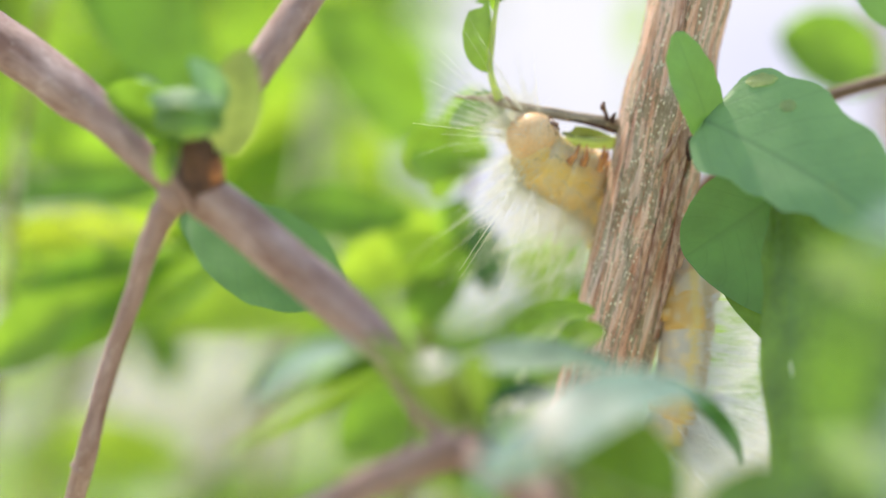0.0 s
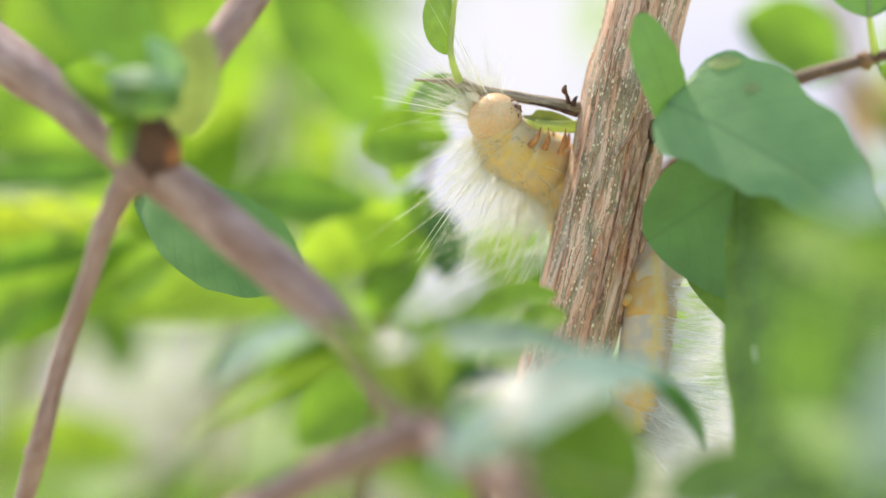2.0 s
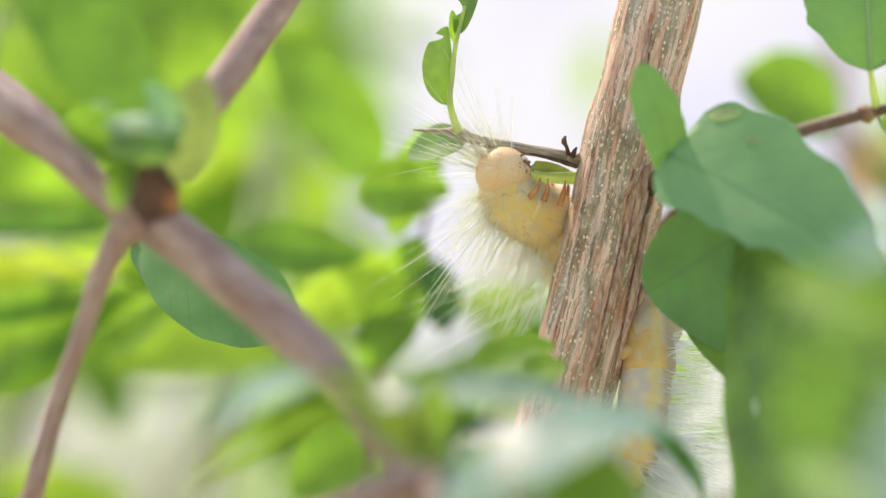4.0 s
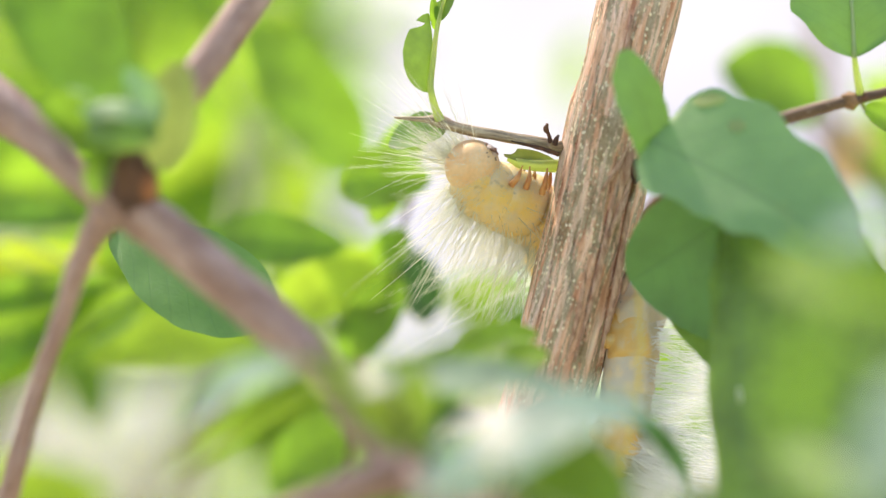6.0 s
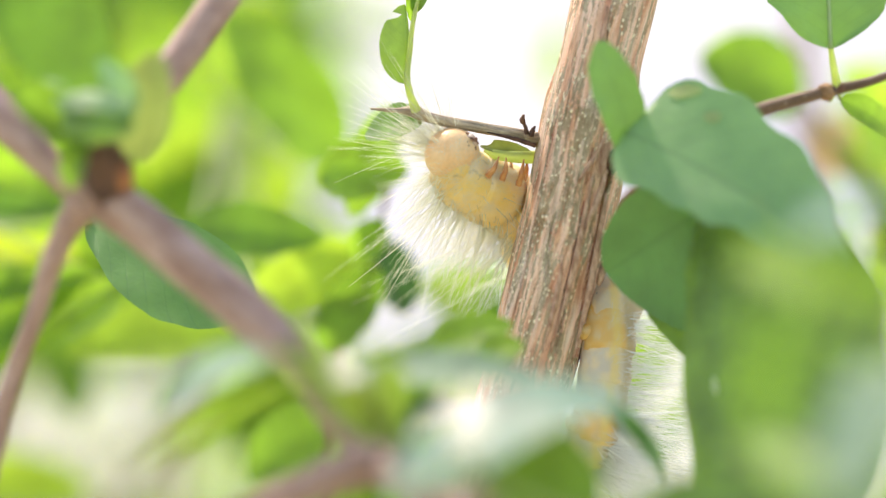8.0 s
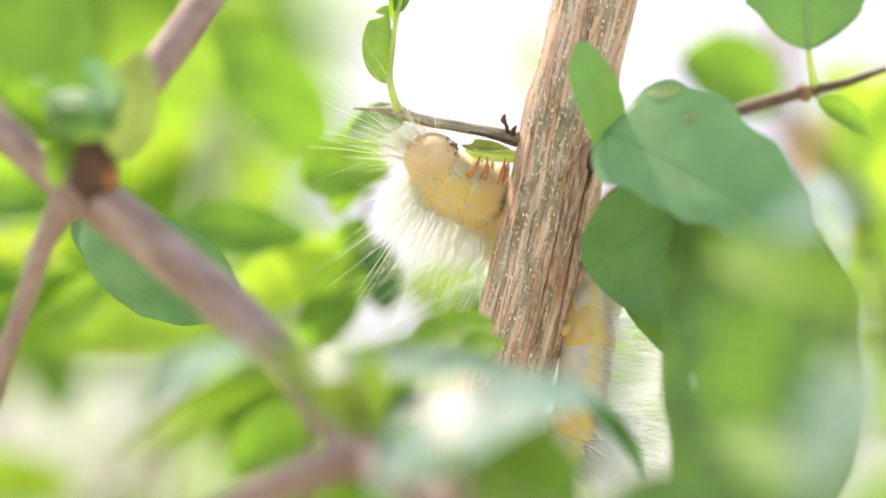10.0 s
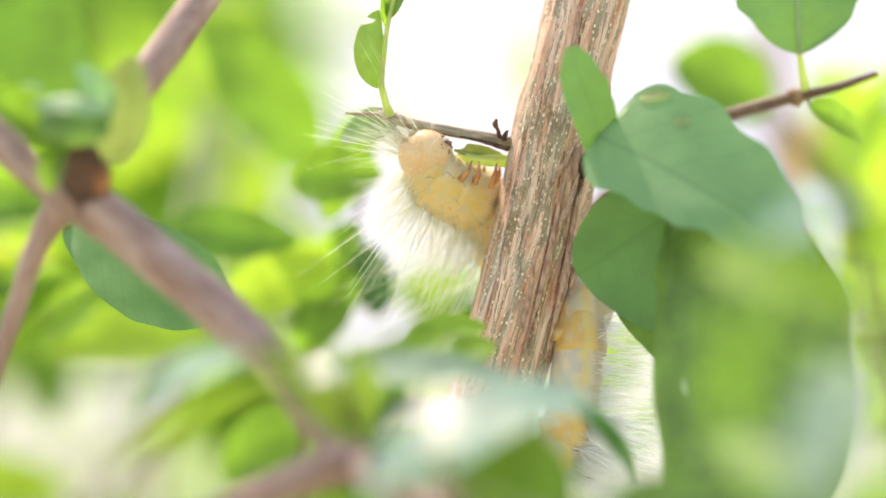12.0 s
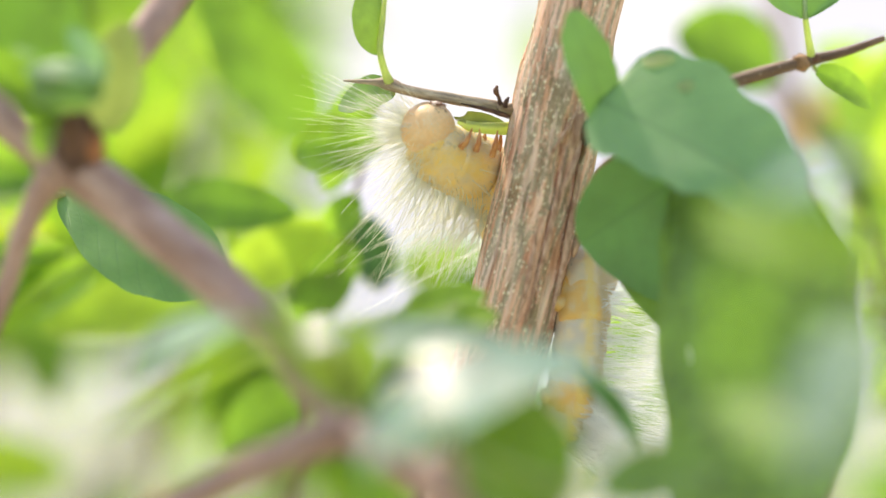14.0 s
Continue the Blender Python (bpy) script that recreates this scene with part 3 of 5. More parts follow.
def spur_twig():
    """The short half-dead twig over the caterpillar, with its chewed leaf."""
    line = [P(14.1, 12.1, 7), P(12.3, 12.7, 5.6), P(6.7, 13.8, 4.6), P(0.4, 15.1, 4.5), P(-1.5, 15.8, 4.8), P(-4.1, 16.0, 5.2), P(-7.0, 16.2, 6)]
    root = holder("spur_twig", line[0], "short half-dead twig with one chewed green leaf, on the main stem", "twig")
    part("stem", tube(line, [r * MM for r in (0.95, 0.84, 0.72, 0.68, 0.82, 0.34, 0.16)], 16, 9, 0.12, 2.5, 0.06, 5.0, ridge_mm=0.4), BARK_DEAD, root)
    part("collar", tube([P(13.5, 12.6, 5.4), P(12.8, 12.6, 5), P(12.1, 13.0, 4.6)], [0.7 * MM, 0.66 * MM, 0.6 * MM], 14, 6, 0.2, 0.8, seed=2.0), BARK_DEAD, root)
    part("bark_strip", tube([P(13.3, 11.6, 4.6), P(10.9, 12.4, 4.2), P(7.4, 13.3, 4)], [0.30 * MM, 0.26 * MM, 0.08 * MM], 8, 8, 0.3, 0.9, seed=3.0), STUMP, root, "dark reddish cracked bark")
    bud = part("dry_bud", tube([P(12.3, 13.1, 4.2), P(12.0, 14.2, 3.8), P(11.7, 14.8, 3.6), P(11.9, 15.4, 3.5)], [r * MM for r in (0.3, 0.22, 0.42, 0.18)], 9, 5, 0.25, 0.6), STUMP, root, "tiny dry dark bud")
    part("scale", tube([P(12.8, 12.8, 4.2), P(13.0, 13.5, 4), P(13.3, 14.0, 4)], [0.35 * MM, 0.3 * MM, 0.15 * MM], 8, 4), STUMP, bud)
    part("leaf_stalk", tube([P(-1.4, 15.9, 4.2), P(-2.0, 17.5, 3.8), P(-2.5, 19.7, 3.6), P(-2.2, 23.2, 3.6), P(-1.8, 26.7, 3.8), P(-0.6, 31.6, 4.6)], [r * MM for r in (0.65, 0.48, 0.42, 0.36, 0.30, 0.22)], 9, 6), PETIOLE_PALE, root)
    leaf(root, LEAF_BROAD, P(-2.5, 19.2, 4.2), P(-2.8, 29.1, 4.8), 4.35 * MM, (0.15, -1, 0.1), bend=0.05, fold=0.2, peak=0.46, seed=1.0, halves=(1.6, 0.16), bites=((0.86, -1, 0.04),))
    leaf(root, LEAF_FRESH, P(-1.9, 27.0, 4.5), P(-2.2, 31.1, 4.8), 1.26 * MM, (0.1, -1, 0.1), bend=0.05, seed=2.0)
    leaf(root, LEAF_BROAD, P(-1.5, 28.1, 4.6), P(1.1, 36.2, 6), 2.95 * MM, (-0.3, -1, 0.1), bend=0.05, seed=3.0, bites=((0.35, -1, 0.12),))
    leaf(root, LEAF_SHADE, P(-0.7, 14.4, 5.2), P(-7.6, 13.4, 12), 5.89 * MM, (0.2, -1, 0.35), stalk=P(-1.5, 15.8, 5), bend=0.08, fold=0.15, seed=4.0, peak=0.5)
    return root


spur_twig()


def eaten_leaf():
    """What the caterpillar has left of a leaf: the stalk and a strip of blade."""
    root = holder("eaten_leaf", P(13.4, 10.5, 7), "half-eaten green leaf on its stalk at the main stem", "leaf")
    part("leaf_stalk", tube([P(13.9, 10.2, 8), P(11.6, 10.2, 5.6), P(8.5, 10.5, 4.8), P(7.0, 11.0, 4.6)], [0.85 * MM, 0.8 * MM, 0.65 * MM, 0.25 * MM], 12, 8), PETIOLE_PALE, root)
    part("blade", blade(P(12.9, 10.7, 6.2), P(6.5, 11.6, 4.6), 2.10 * MM, (0.1, -1, 0.5), 0.03, 0.2, 0.6, seed=8.0, blunt=0.35, bites=((0.9, 1, 0.14),)), LEAF_PALE, root, "chewed remains of a leaf blade")
    return root


eaten_leaf()


# ---- the forked branch ----
def forked_branch():
    line = [Vector((0.30, -0.02, 0.0)), Vector((0.17, -0.05, 0.55)), Vector((0.075, -0.066, 0.98)), P(23.6, -46.2, -64), P(10.2, -37.5, -58), P(0.4, -31.2, -50), P(-6.0, -27.2, -43),
            P(-10.1, -23.6, -40), P(-15.3, -15.6, -35), P(-23.4, -7.8, -30), P(-31.1, -1.5, -27), P(-37.5, 3.7, -25), P(-42.4, 6.2, -24), P(-46.2, 9.0, -23), P(-50.8, 13.8, -20), P(-56.4, 18.2, -17), P(-66.2, 25.3, -12), P(-90.1, 39.4, 0), Vector((-0.17, 0.03, 1.32))]
    radii = [7.5, 6, 4.2, 2.9, 2.6, 2.4, 2.2, 1.55, 2.1, 2.75, 2.8, 2.9, 2.0, 1.75, 2.4, 3.0, 3.1, 2.4, 0.9]
    root = holder("forked_branch", line[0], "smooth mauve-brown forked branch crossing before the main stem", "branch")
    part("limb", tube(line, [r * MM for r in radii], 40, [6, 6, 6, 8, 12, 12, 12, 12, 14, 14, 14, 14, 12, 12, 12, 12, 8, 6], 0.07, 6.0, 0.10, 11.0, ridge_mm=0.7, girth=2.8), BARK_YOUNG, root)
    # The shaded bark of the joint is put into this dark brown skin.
    stump = part("stump", tube([P(-38.3, 3.9, -25), P(-39.3, 7.4, -25.5), P(-39.6, 10.5, -25.5), P(-39.3, 12.6, -25)], [2.6 * MM, 2.75 * MM, 2.7 * MM, 2.0 * MM], 28, 12, 0.10, 2.2, 0.16, 4.0), STUMP, root, "rough brown stump at the fork, darkened for its shade")
    part("wound", lump(P(-37.3, 7.9, -27.2), (1.1 * MM, 1.2 * MM, 1.8 * MM), None, 14, 10, 0.3, 2.0, 2.0), WOUND, stump, "orange bare wood")
    part("side_limb", tube([P(-38.7, 9.9, -24.5), P(-36.2, 14.4, -22), P(-31.8, 20.8, -19), P(-27.2, 27.3, -15), P(-22.0, 34.8, -10), P(-10.1, 54.1, 0), Vector((0.02, 0.01, 1.33))],
                           [r * MM for r in (1.9, 2.05, 2.15, 2.15, 2.1, 1.6, 0.5)], 28, 12, 0.06, 5.0, 0.07, 21.0, ridge_mm=0.7), BARK_YOUNG, root)
    part("side_limb", tube([P(-41.7, 4.8, -24), P(-43.8, 2.7, -23.5), P(-45.2, 0.1, -23), P(-48.0, -8.0, -21), P(-51.4, -17.5, -19), P(-52.9, -22.7, -18.5), P(-54.0, -27.3, -18), P(-56.4, -35.7, -14), P(-59.9, -49.7, -6)],
                           [r * MM for r in (1.9, 1.75, 1.45, 1.2, 1.15, 1.15, 1.35, 1.2, 0.4)], 24, 12, 0.08, 4.0, 0.08, 31.0, ridge_mm=0.6), BARK_YOUNG, root)
    part("side_limb", tube([P(-5.9, -27.4, -43), P(-10.1, -28.7, -44), P(-15.7, -30.9, -46), P(-22.7, -34.2, -48), P(-31.2, -38.5, -50), P(-44.5, -54.0, -50)],
                           [r * MM for r in (2.3, 2.1, 1.95, 1.9, 1.7, 0.6)], 24, 12, 0.07, 5.0, 0.06, 41.0, ridge_mm=0.7), BARK_YOUNG, root)
    part("node", lump(P(-4.8, -28.0, -43.5), (3.0 * MM, 2.6 * MM, 2.5 * MM), None, 20, 14, 0.22, 1.6, 6.0), BARK_NODE, root, "dark purplish swollen node")
    part("node", lump(P(-42.7, 4.6, -24.3), (2.0 * MM, 1.9 * MM, 2.2 * MM), None, 20, 14, 0.22, 1.8, 8.0), BARK_YOUNG, root)
    part("bud_scar", lump(P(-55.0, -30.3, -17.2), (1.3 * MM, 1.2 * MM, 1.5 * MM), None, 14, 10, 0.3, 2.0, 1.0), BARK_YOUNG, root)
    return root


forked_branch()


def young_tuft():
    """The curled young leaves that sprout from the stump."""
    root = holder("young_tuft", P(-39.4, 12.1, -26), "tuft of curled young green leaves sprouting from the stump", "leaves")
    c = P(-39.4, 12.0, -27)
    leaf(root, LEAF_SHADE, P(-40.7, 11.6, -27), P(-51.4, 17.9, -31), 8.70 * MM, (0.15, -0.9, 0.5), bend=-0.06, fold=0.55, peak=0.55, seed=1.2, stalk=c, halves=(0.8, 1.0))
    leaf(root, LEAF_PALE, P(-35.9, 9.6, -27), P(-33.3, 23.4, -31), 7.58 * MM, (-0.15, -1, 0.1), bend=0.05, fold=0.12, peak=0.5, seed=2.2, stalk=c)
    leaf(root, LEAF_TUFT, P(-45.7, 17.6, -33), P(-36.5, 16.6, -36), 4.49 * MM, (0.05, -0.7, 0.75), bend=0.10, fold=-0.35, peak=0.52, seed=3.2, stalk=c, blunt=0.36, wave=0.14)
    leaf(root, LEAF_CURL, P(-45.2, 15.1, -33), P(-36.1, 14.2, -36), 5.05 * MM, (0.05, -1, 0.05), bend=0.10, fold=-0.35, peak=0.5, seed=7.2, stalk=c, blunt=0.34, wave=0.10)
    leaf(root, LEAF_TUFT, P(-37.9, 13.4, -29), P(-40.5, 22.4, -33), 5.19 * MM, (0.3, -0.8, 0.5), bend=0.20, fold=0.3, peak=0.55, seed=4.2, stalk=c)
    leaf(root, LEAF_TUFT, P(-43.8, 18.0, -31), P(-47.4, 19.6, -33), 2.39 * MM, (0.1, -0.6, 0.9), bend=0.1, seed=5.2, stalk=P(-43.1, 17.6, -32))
    leaf(root, LEAF_FRESH, P(-42.5, 12.1, -28), P(-43.9, 6.2, -30), 3.65 * MM, (-0.2, -1, 0.2), bend=0.14, fold=0.35, peak=0.55, seed=6.2, stalk=c)
    return root


young_tuft()

# the broad leaf behind the fork
shoot("leafy_shoot", "blue-green leaf on a short shoot of the forked branch",
      [P(-41.7, 4.8, -23), P(-42.1, 3.2, -8), P(-42.9, 2.3, 8)], 0.5 * MM,
      [(LEAF_DIMMED, P(-42.1, 2.7, 10), P(-21.7, -9.0, 6), 13.19 * MM, (0.2, -0.9, 0.36), dict(bend=0.05, fold=0.15, peak=0.6, blunt=0.45, halves=(0.9, 1.3)))], PETIOLE, False)


# ---- the leaves before the stem, on the right shoot ----
def right_shoot():
    line = [Vector((0.20, -0.05, 0.0)), Vector((0.14, -0.045, 0.6)), Vector((0.085, -0.030, 1.05)), P(57.2, -49.7, -22), P(48.8, -32.2, -20), P(43.2, -14.0, -15), P(36.9, 0.8, -9), P(29.9, 9.9, -6), P(25.7, 12.6, -4)]
    root = holder("right_shoot", line[0], "leafy shoot with broad blue-green leaves before the main stem", "shoot", "leafy shoots of the bush")
    part("stem", tube(line, [r * MM for r in (3.2, 2.6, 2.0, 1.4, 1.1, 0.8, 0.6, 0.5, 0.4)], 10, 8, 0.08), BARK_TWIG, root)
    end = P(26.4, 12.1, -4)
    broad = leaf(root, LEAF_MAIN, P(24.6, 13.3, -9.5), P(52.3, -2.9, -22), 16.6 * MM, (0.05, -0.95, 0.30), stalk=end, bend=0.05, fold=0.10, peak=0.30, wave=0.07, seed=1.5, blunt=0.30, halves=(1.36, 0.80), taper=0.62, ragged=0.075)
    for u, w, size, wide in ((31.7, 18.6, 4.4, 2.0), (35.4, 14.1, 2.2, 1.7)):
        at, up = surface(broad, u, w)
        way = Vector((1, 0, -0.1)) - up * up.dot(Vector((1, 0, -0.1)))
        part("pale_patch", blade(at + up * 0.00012 - way * size / 2 * MM, at + up * 0.00012 + way * size / 2 * MM, wide * MM, up, 0.01, 0.0, 0.5, seed=u, rows=10, cols=6, blunt=0.5, ragged=0.15), PALE, broad, "pale yellowish blemish")
    leaf(root, LEAF_DIMMED, P(25.8, 10.5, -8), P(21.0, 24.5, -11), 6.0 * MM, (0.06, -0.93, 0.36), stalk=end, bend=0.04, fold=0.05, peak=0.50, wave=0.09, seed=2.5, blunt=0.30, ragged=0.06)
    leaf(root, LEAF_DIMMED, P(36.6, 5.7, -7), P(22.0, -4.1, -4), 14.31 * MM, (0.1, -1, -0.1), stalk=P(35.5, 2.5, -8), bend=0.06, fold=0.12, peak=0.55, wave=0.05, seed=3.5, blunt=0.48, halves=(1.9, 0.9))
    leaf(root, LEAF_BROAD, P(36.2, -17.1, -6), P(25.7, -4.7, -2), 4.4 * MM, (0.1, -1, -0.1), stalk=P(36.2, 1.2, -8), bend=0.04, fold=0.1, peak=0.5, seed=5.5, blunt=0.5)
    low = leaf(root, LEAF_BROAD, P(34.9, 3.6, -9), P(36.5, -47.6, -26), 23.85 * MM, (-0.12, -1, 0.05), stalk=P(36.2, 1.2, -8), bend=0.04, fold=0.10, peak=0.42, wave=0.07, seed=4.5, blunt=0.30, halves=(1.75, 0.30))
    # The bright distance through a slit is painted as this pale strip.
    at, up = surface(low, 35.3, -18.6)
    part("tear", blade(at + Vector((-0.1, 0, 1.0)) * MM + up * 0.0003, at + Vector((0.15, 0, -1.1)) * MM + up * 0.0003, 0.55 * MM, up, 0.0, 0.0, 0.5, rows=8, cols=4), TEAR, low, "narrow pale strip painted for a bright slit")
    return root


right_shoot()

shoot("leafy_shoot", "leafy shoot close to the lens with yellow-green leaves",
      [P(78.3, -60.3, -120), P(67.8, -25.2, -112), P(60.1, -8.3, -104)], 0.9 * MM,
      [(LEAF_LIME, P(60.1, -8.3, -96), P(38.3, -2.0, -84), 8.0 * MM, (0, -1, 0.2), dict(bend=0.08, fold=0.2)),
       (LEAF_BLUE, P(60.1, 4.3, -84), P(46.0, -0.6, -96), 6.3 * MM, (0, -0.45, 0.9), dict(bend=0.1, fold=0.2)),
       (LEAF_SHADE, P(46.7, -6.9, -130), P(41.8, -25.2, -120), 6.5 * MM, (-0.2, -0.9, 0.3), dict(bend=0.08, fold=0.2)),
       (LEAF_BLUE, P(57.3, -15.4, -84), P(50.2, -34.3, -112), 9.5 * MM, (0.1, -0.8, 0.5), dict(bend=0.04, fold=0.1)),
       (LEAF_FRESH, P(48.8, -32.2, -100), P(38.3, -25.2, -80), 6.5 * MM, (0, -0.9, 0.4), dict(bend=0.08, fold=0.2))])

# ---- leaves low in front, on shoots from the second node ----
shoot("leafy_shoot", "shoot with pale sheen-toned leaves sprouting from the fork", [P(-3.4, -25.6, -44), P(-5.5, -22.4, -50), P(-6.6, -18.2, -56), P(-7.3, -15.4, -60)], 0.6 * MM,
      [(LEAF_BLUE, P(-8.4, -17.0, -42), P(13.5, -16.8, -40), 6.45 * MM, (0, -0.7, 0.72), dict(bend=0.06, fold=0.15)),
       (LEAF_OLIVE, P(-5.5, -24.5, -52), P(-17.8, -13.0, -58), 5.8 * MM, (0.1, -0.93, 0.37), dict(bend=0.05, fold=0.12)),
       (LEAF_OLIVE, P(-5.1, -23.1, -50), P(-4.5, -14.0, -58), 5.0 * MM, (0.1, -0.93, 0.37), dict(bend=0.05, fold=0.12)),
       (LEAF_GLINT, P(-11.8, -16.6, -70), glint_tip(P(-11.8, -16.6, -70), 4.0 * MM), 3.3 * MM, glint(P(-11.8, -16.6, -70)), dict(bend=0.006, fold=0.01, wave=0.002)),
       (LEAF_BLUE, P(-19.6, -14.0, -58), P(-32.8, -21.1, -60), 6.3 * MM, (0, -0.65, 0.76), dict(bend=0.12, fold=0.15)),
       (LEAF_LIME, P(-15.7, -17.5, -56), P(-36.2, -28.1, -58), 1.7 * MM, (0.4, -0.9, 0.3), dict(bend=0.12, fold=0.3))], PETIOLE, False)
shoot("leafy_shoot", "shoot with arching grey-green leaves close to the lens", [P(4.6, -29.5, -50), P(5.3, -28.7, -62), P(6.0, -26.6, -76), P(6.7, -24.5, -84)], 0.6 * MM,
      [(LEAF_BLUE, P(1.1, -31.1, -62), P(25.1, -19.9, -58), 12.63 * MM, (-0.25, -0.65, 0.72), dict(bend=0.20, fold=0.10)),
       (LEAF_GLINT, P(1.2, -23.6, -108), glint_tip(P(1.2, -23.6, -108), 8.2 * MM), 7.6 * MM, glint(P(1.2, -23.6, -108)), dict(bend=0.006, fold=0.01, wave=0.002)),
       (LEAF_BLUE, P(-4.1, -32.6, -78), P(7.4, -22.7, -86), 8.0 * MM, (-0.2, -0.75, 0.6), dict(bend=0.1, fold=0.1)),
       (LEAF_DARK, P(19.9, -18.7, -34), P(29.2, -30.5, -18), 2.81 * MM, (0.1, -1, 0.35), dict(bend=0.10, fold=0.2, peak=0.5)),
       (LEAF_SHADE, P(15.4, -39.9, -66), P(13.4, -21.7, -58), 15.43 * MM, (0.1, -0.9, 0.5), dict(bend=0.05, fold=0.15)),
       (LEAF_BROAD, P(24.6, -35.8, -66), P(40.2, -31.6, -62), 8.4 * MM, (0.1, -0.9, 0.5), dict(bend=0.05, fold=0.15))], PETIOLE, False)
shoot("leafy_shoot", "shoot with small green leaves beside the stem", [P(-2.9, -25.3, -42), P(1.1, -19.6, -32), P(3.2, -14.7, -24)], 0.5 * MM,
      [(LEAF_FRESH, P(0.4, -14.7, -22), P(10.6, -10.3, -16), 5.61 * MM, (0, -0.8, 0.6), dict(bend=0.1, fold=0.2)),
       (LEAF_FRESH, P(6.7, -15.4, -24), P(11.6, -12.6, -20), 4.91 * MM, (0, -0.8, 0.6), dict(bend=0.1, fold=0.2)),
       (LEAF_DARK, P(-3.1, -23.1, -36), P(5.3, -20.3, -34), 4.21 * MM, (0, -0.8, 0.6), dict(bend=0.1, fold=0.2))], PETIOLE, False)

# ---- twig and leaves behind, on the right ----
beside = shoot("leafy_shoot", "thin brown twig with round green leaves beside the main stem",
      [P(15.2, -8.3, 40), P(27.8, 7.8, 28), P(41.1, 15.9, 17), P(49.3, 18.2, 14), P(54.4, 19.4, 14), P(59.5, 21.1, 14)], 1.1 * MM,
      [(LEAF_DIMMED, P(49.8, 23.5, 12), P(48.8, 39.7, 14), 16.14 * MM, (0.0, -0.9, 0.42), dict(bend=0.05, fold=0.16, peak=0.5, blunt=0.7, rib=True, stalk_skin=PETIOLE_PALE, ragged=0.05)),
       (LEAF_FRESH, P(50.9, 17.2, 15), P(57.9, 12.6, 18), 4.21 * MM, (0.1, -0.9, 0.4), dict(bend=0.08, fold=0.2))], BARK_TWIG)
part("node", lump(P(49.4, 18.2, 14), (1.25 * MM, 1.1 * MM, 1.1 * MM), None, 16, 10, 0.3, 2.0, 3.0), NODE_SKIN, beside, "reddish leaf node")
part("bud_scar", lump(P(51.1, 18.6, 13.6), (0.7 * MM, 0.6 * MM, 0.6 * MM), None, 12, 8, 0.3, 2.0, 5.0), STUMP, beside)
shoot("leafy_shoot", "shoot with backlit yellow-green leaves",
      [P(67.8, -56.8, 110), P(60.1, -18.2, 95), P(54.4, 4.3, 85), P(46.0, 17.6, 75)], 0.9 * MM,
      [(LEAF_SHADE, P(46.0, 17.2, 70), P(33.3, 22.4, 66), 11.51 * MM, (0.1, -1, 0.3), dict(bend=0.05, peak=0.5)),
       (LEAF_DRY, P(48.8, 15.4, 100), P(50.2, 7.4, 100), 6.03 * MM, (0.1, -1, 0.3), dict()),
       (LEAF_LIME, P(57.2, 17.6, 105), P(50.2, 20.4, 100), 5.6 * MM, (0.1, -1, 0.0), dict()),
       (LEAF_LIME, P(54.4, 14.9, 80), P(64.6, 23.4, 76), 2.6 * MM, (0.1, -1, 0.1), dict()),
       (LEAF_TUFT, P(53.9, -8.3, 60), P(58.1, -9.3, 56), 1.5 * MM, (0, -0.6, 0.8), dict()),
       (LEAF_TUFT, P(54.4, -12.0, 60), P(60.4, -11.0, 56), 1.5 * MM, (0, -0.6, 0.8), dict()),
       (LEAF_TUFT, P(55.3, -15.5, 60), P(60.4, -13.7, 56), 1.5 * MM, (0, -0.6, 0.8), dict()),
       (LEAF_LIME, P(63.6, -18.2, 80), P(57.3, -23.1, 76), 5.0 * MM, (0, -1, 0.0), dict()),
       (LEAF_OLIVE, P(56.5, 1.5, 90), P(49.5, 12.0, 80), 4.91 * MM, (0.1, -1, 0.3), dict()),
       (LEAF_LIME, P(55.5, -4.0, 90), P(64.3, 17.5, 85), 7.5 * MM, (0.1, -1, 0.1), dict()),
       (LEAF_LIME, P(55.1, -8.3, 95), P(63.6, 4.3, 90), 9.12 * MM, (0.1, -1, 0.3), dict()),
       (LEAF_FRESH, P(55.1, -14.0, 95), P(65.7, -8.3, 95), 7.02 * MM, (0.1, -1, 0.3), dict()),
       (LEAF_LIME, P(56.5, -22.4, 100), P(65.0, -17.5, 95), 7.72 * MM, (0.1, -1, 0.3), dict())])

bare = holder("bare_stem", (0.13, 0.16, 0), "pale grey-brown bare stem standing behind the leaves", "stem")
part("stem", tube([Vector((0.13, 0.16, 0)), Vector((0.09, 0.16, 0.8)), P(46.9, 7.8, 150), P(46.0, 22.5, 150), P(45.5, 35.1, 150), P(44.6, 66.0, 150)], [4 * MM, 3 * MM, 1.7 * MM, 1.6 * MM, 1.5 * MM, 0.6 * MM], 12, 8, 0.1), BARK_YOUNG, bare)

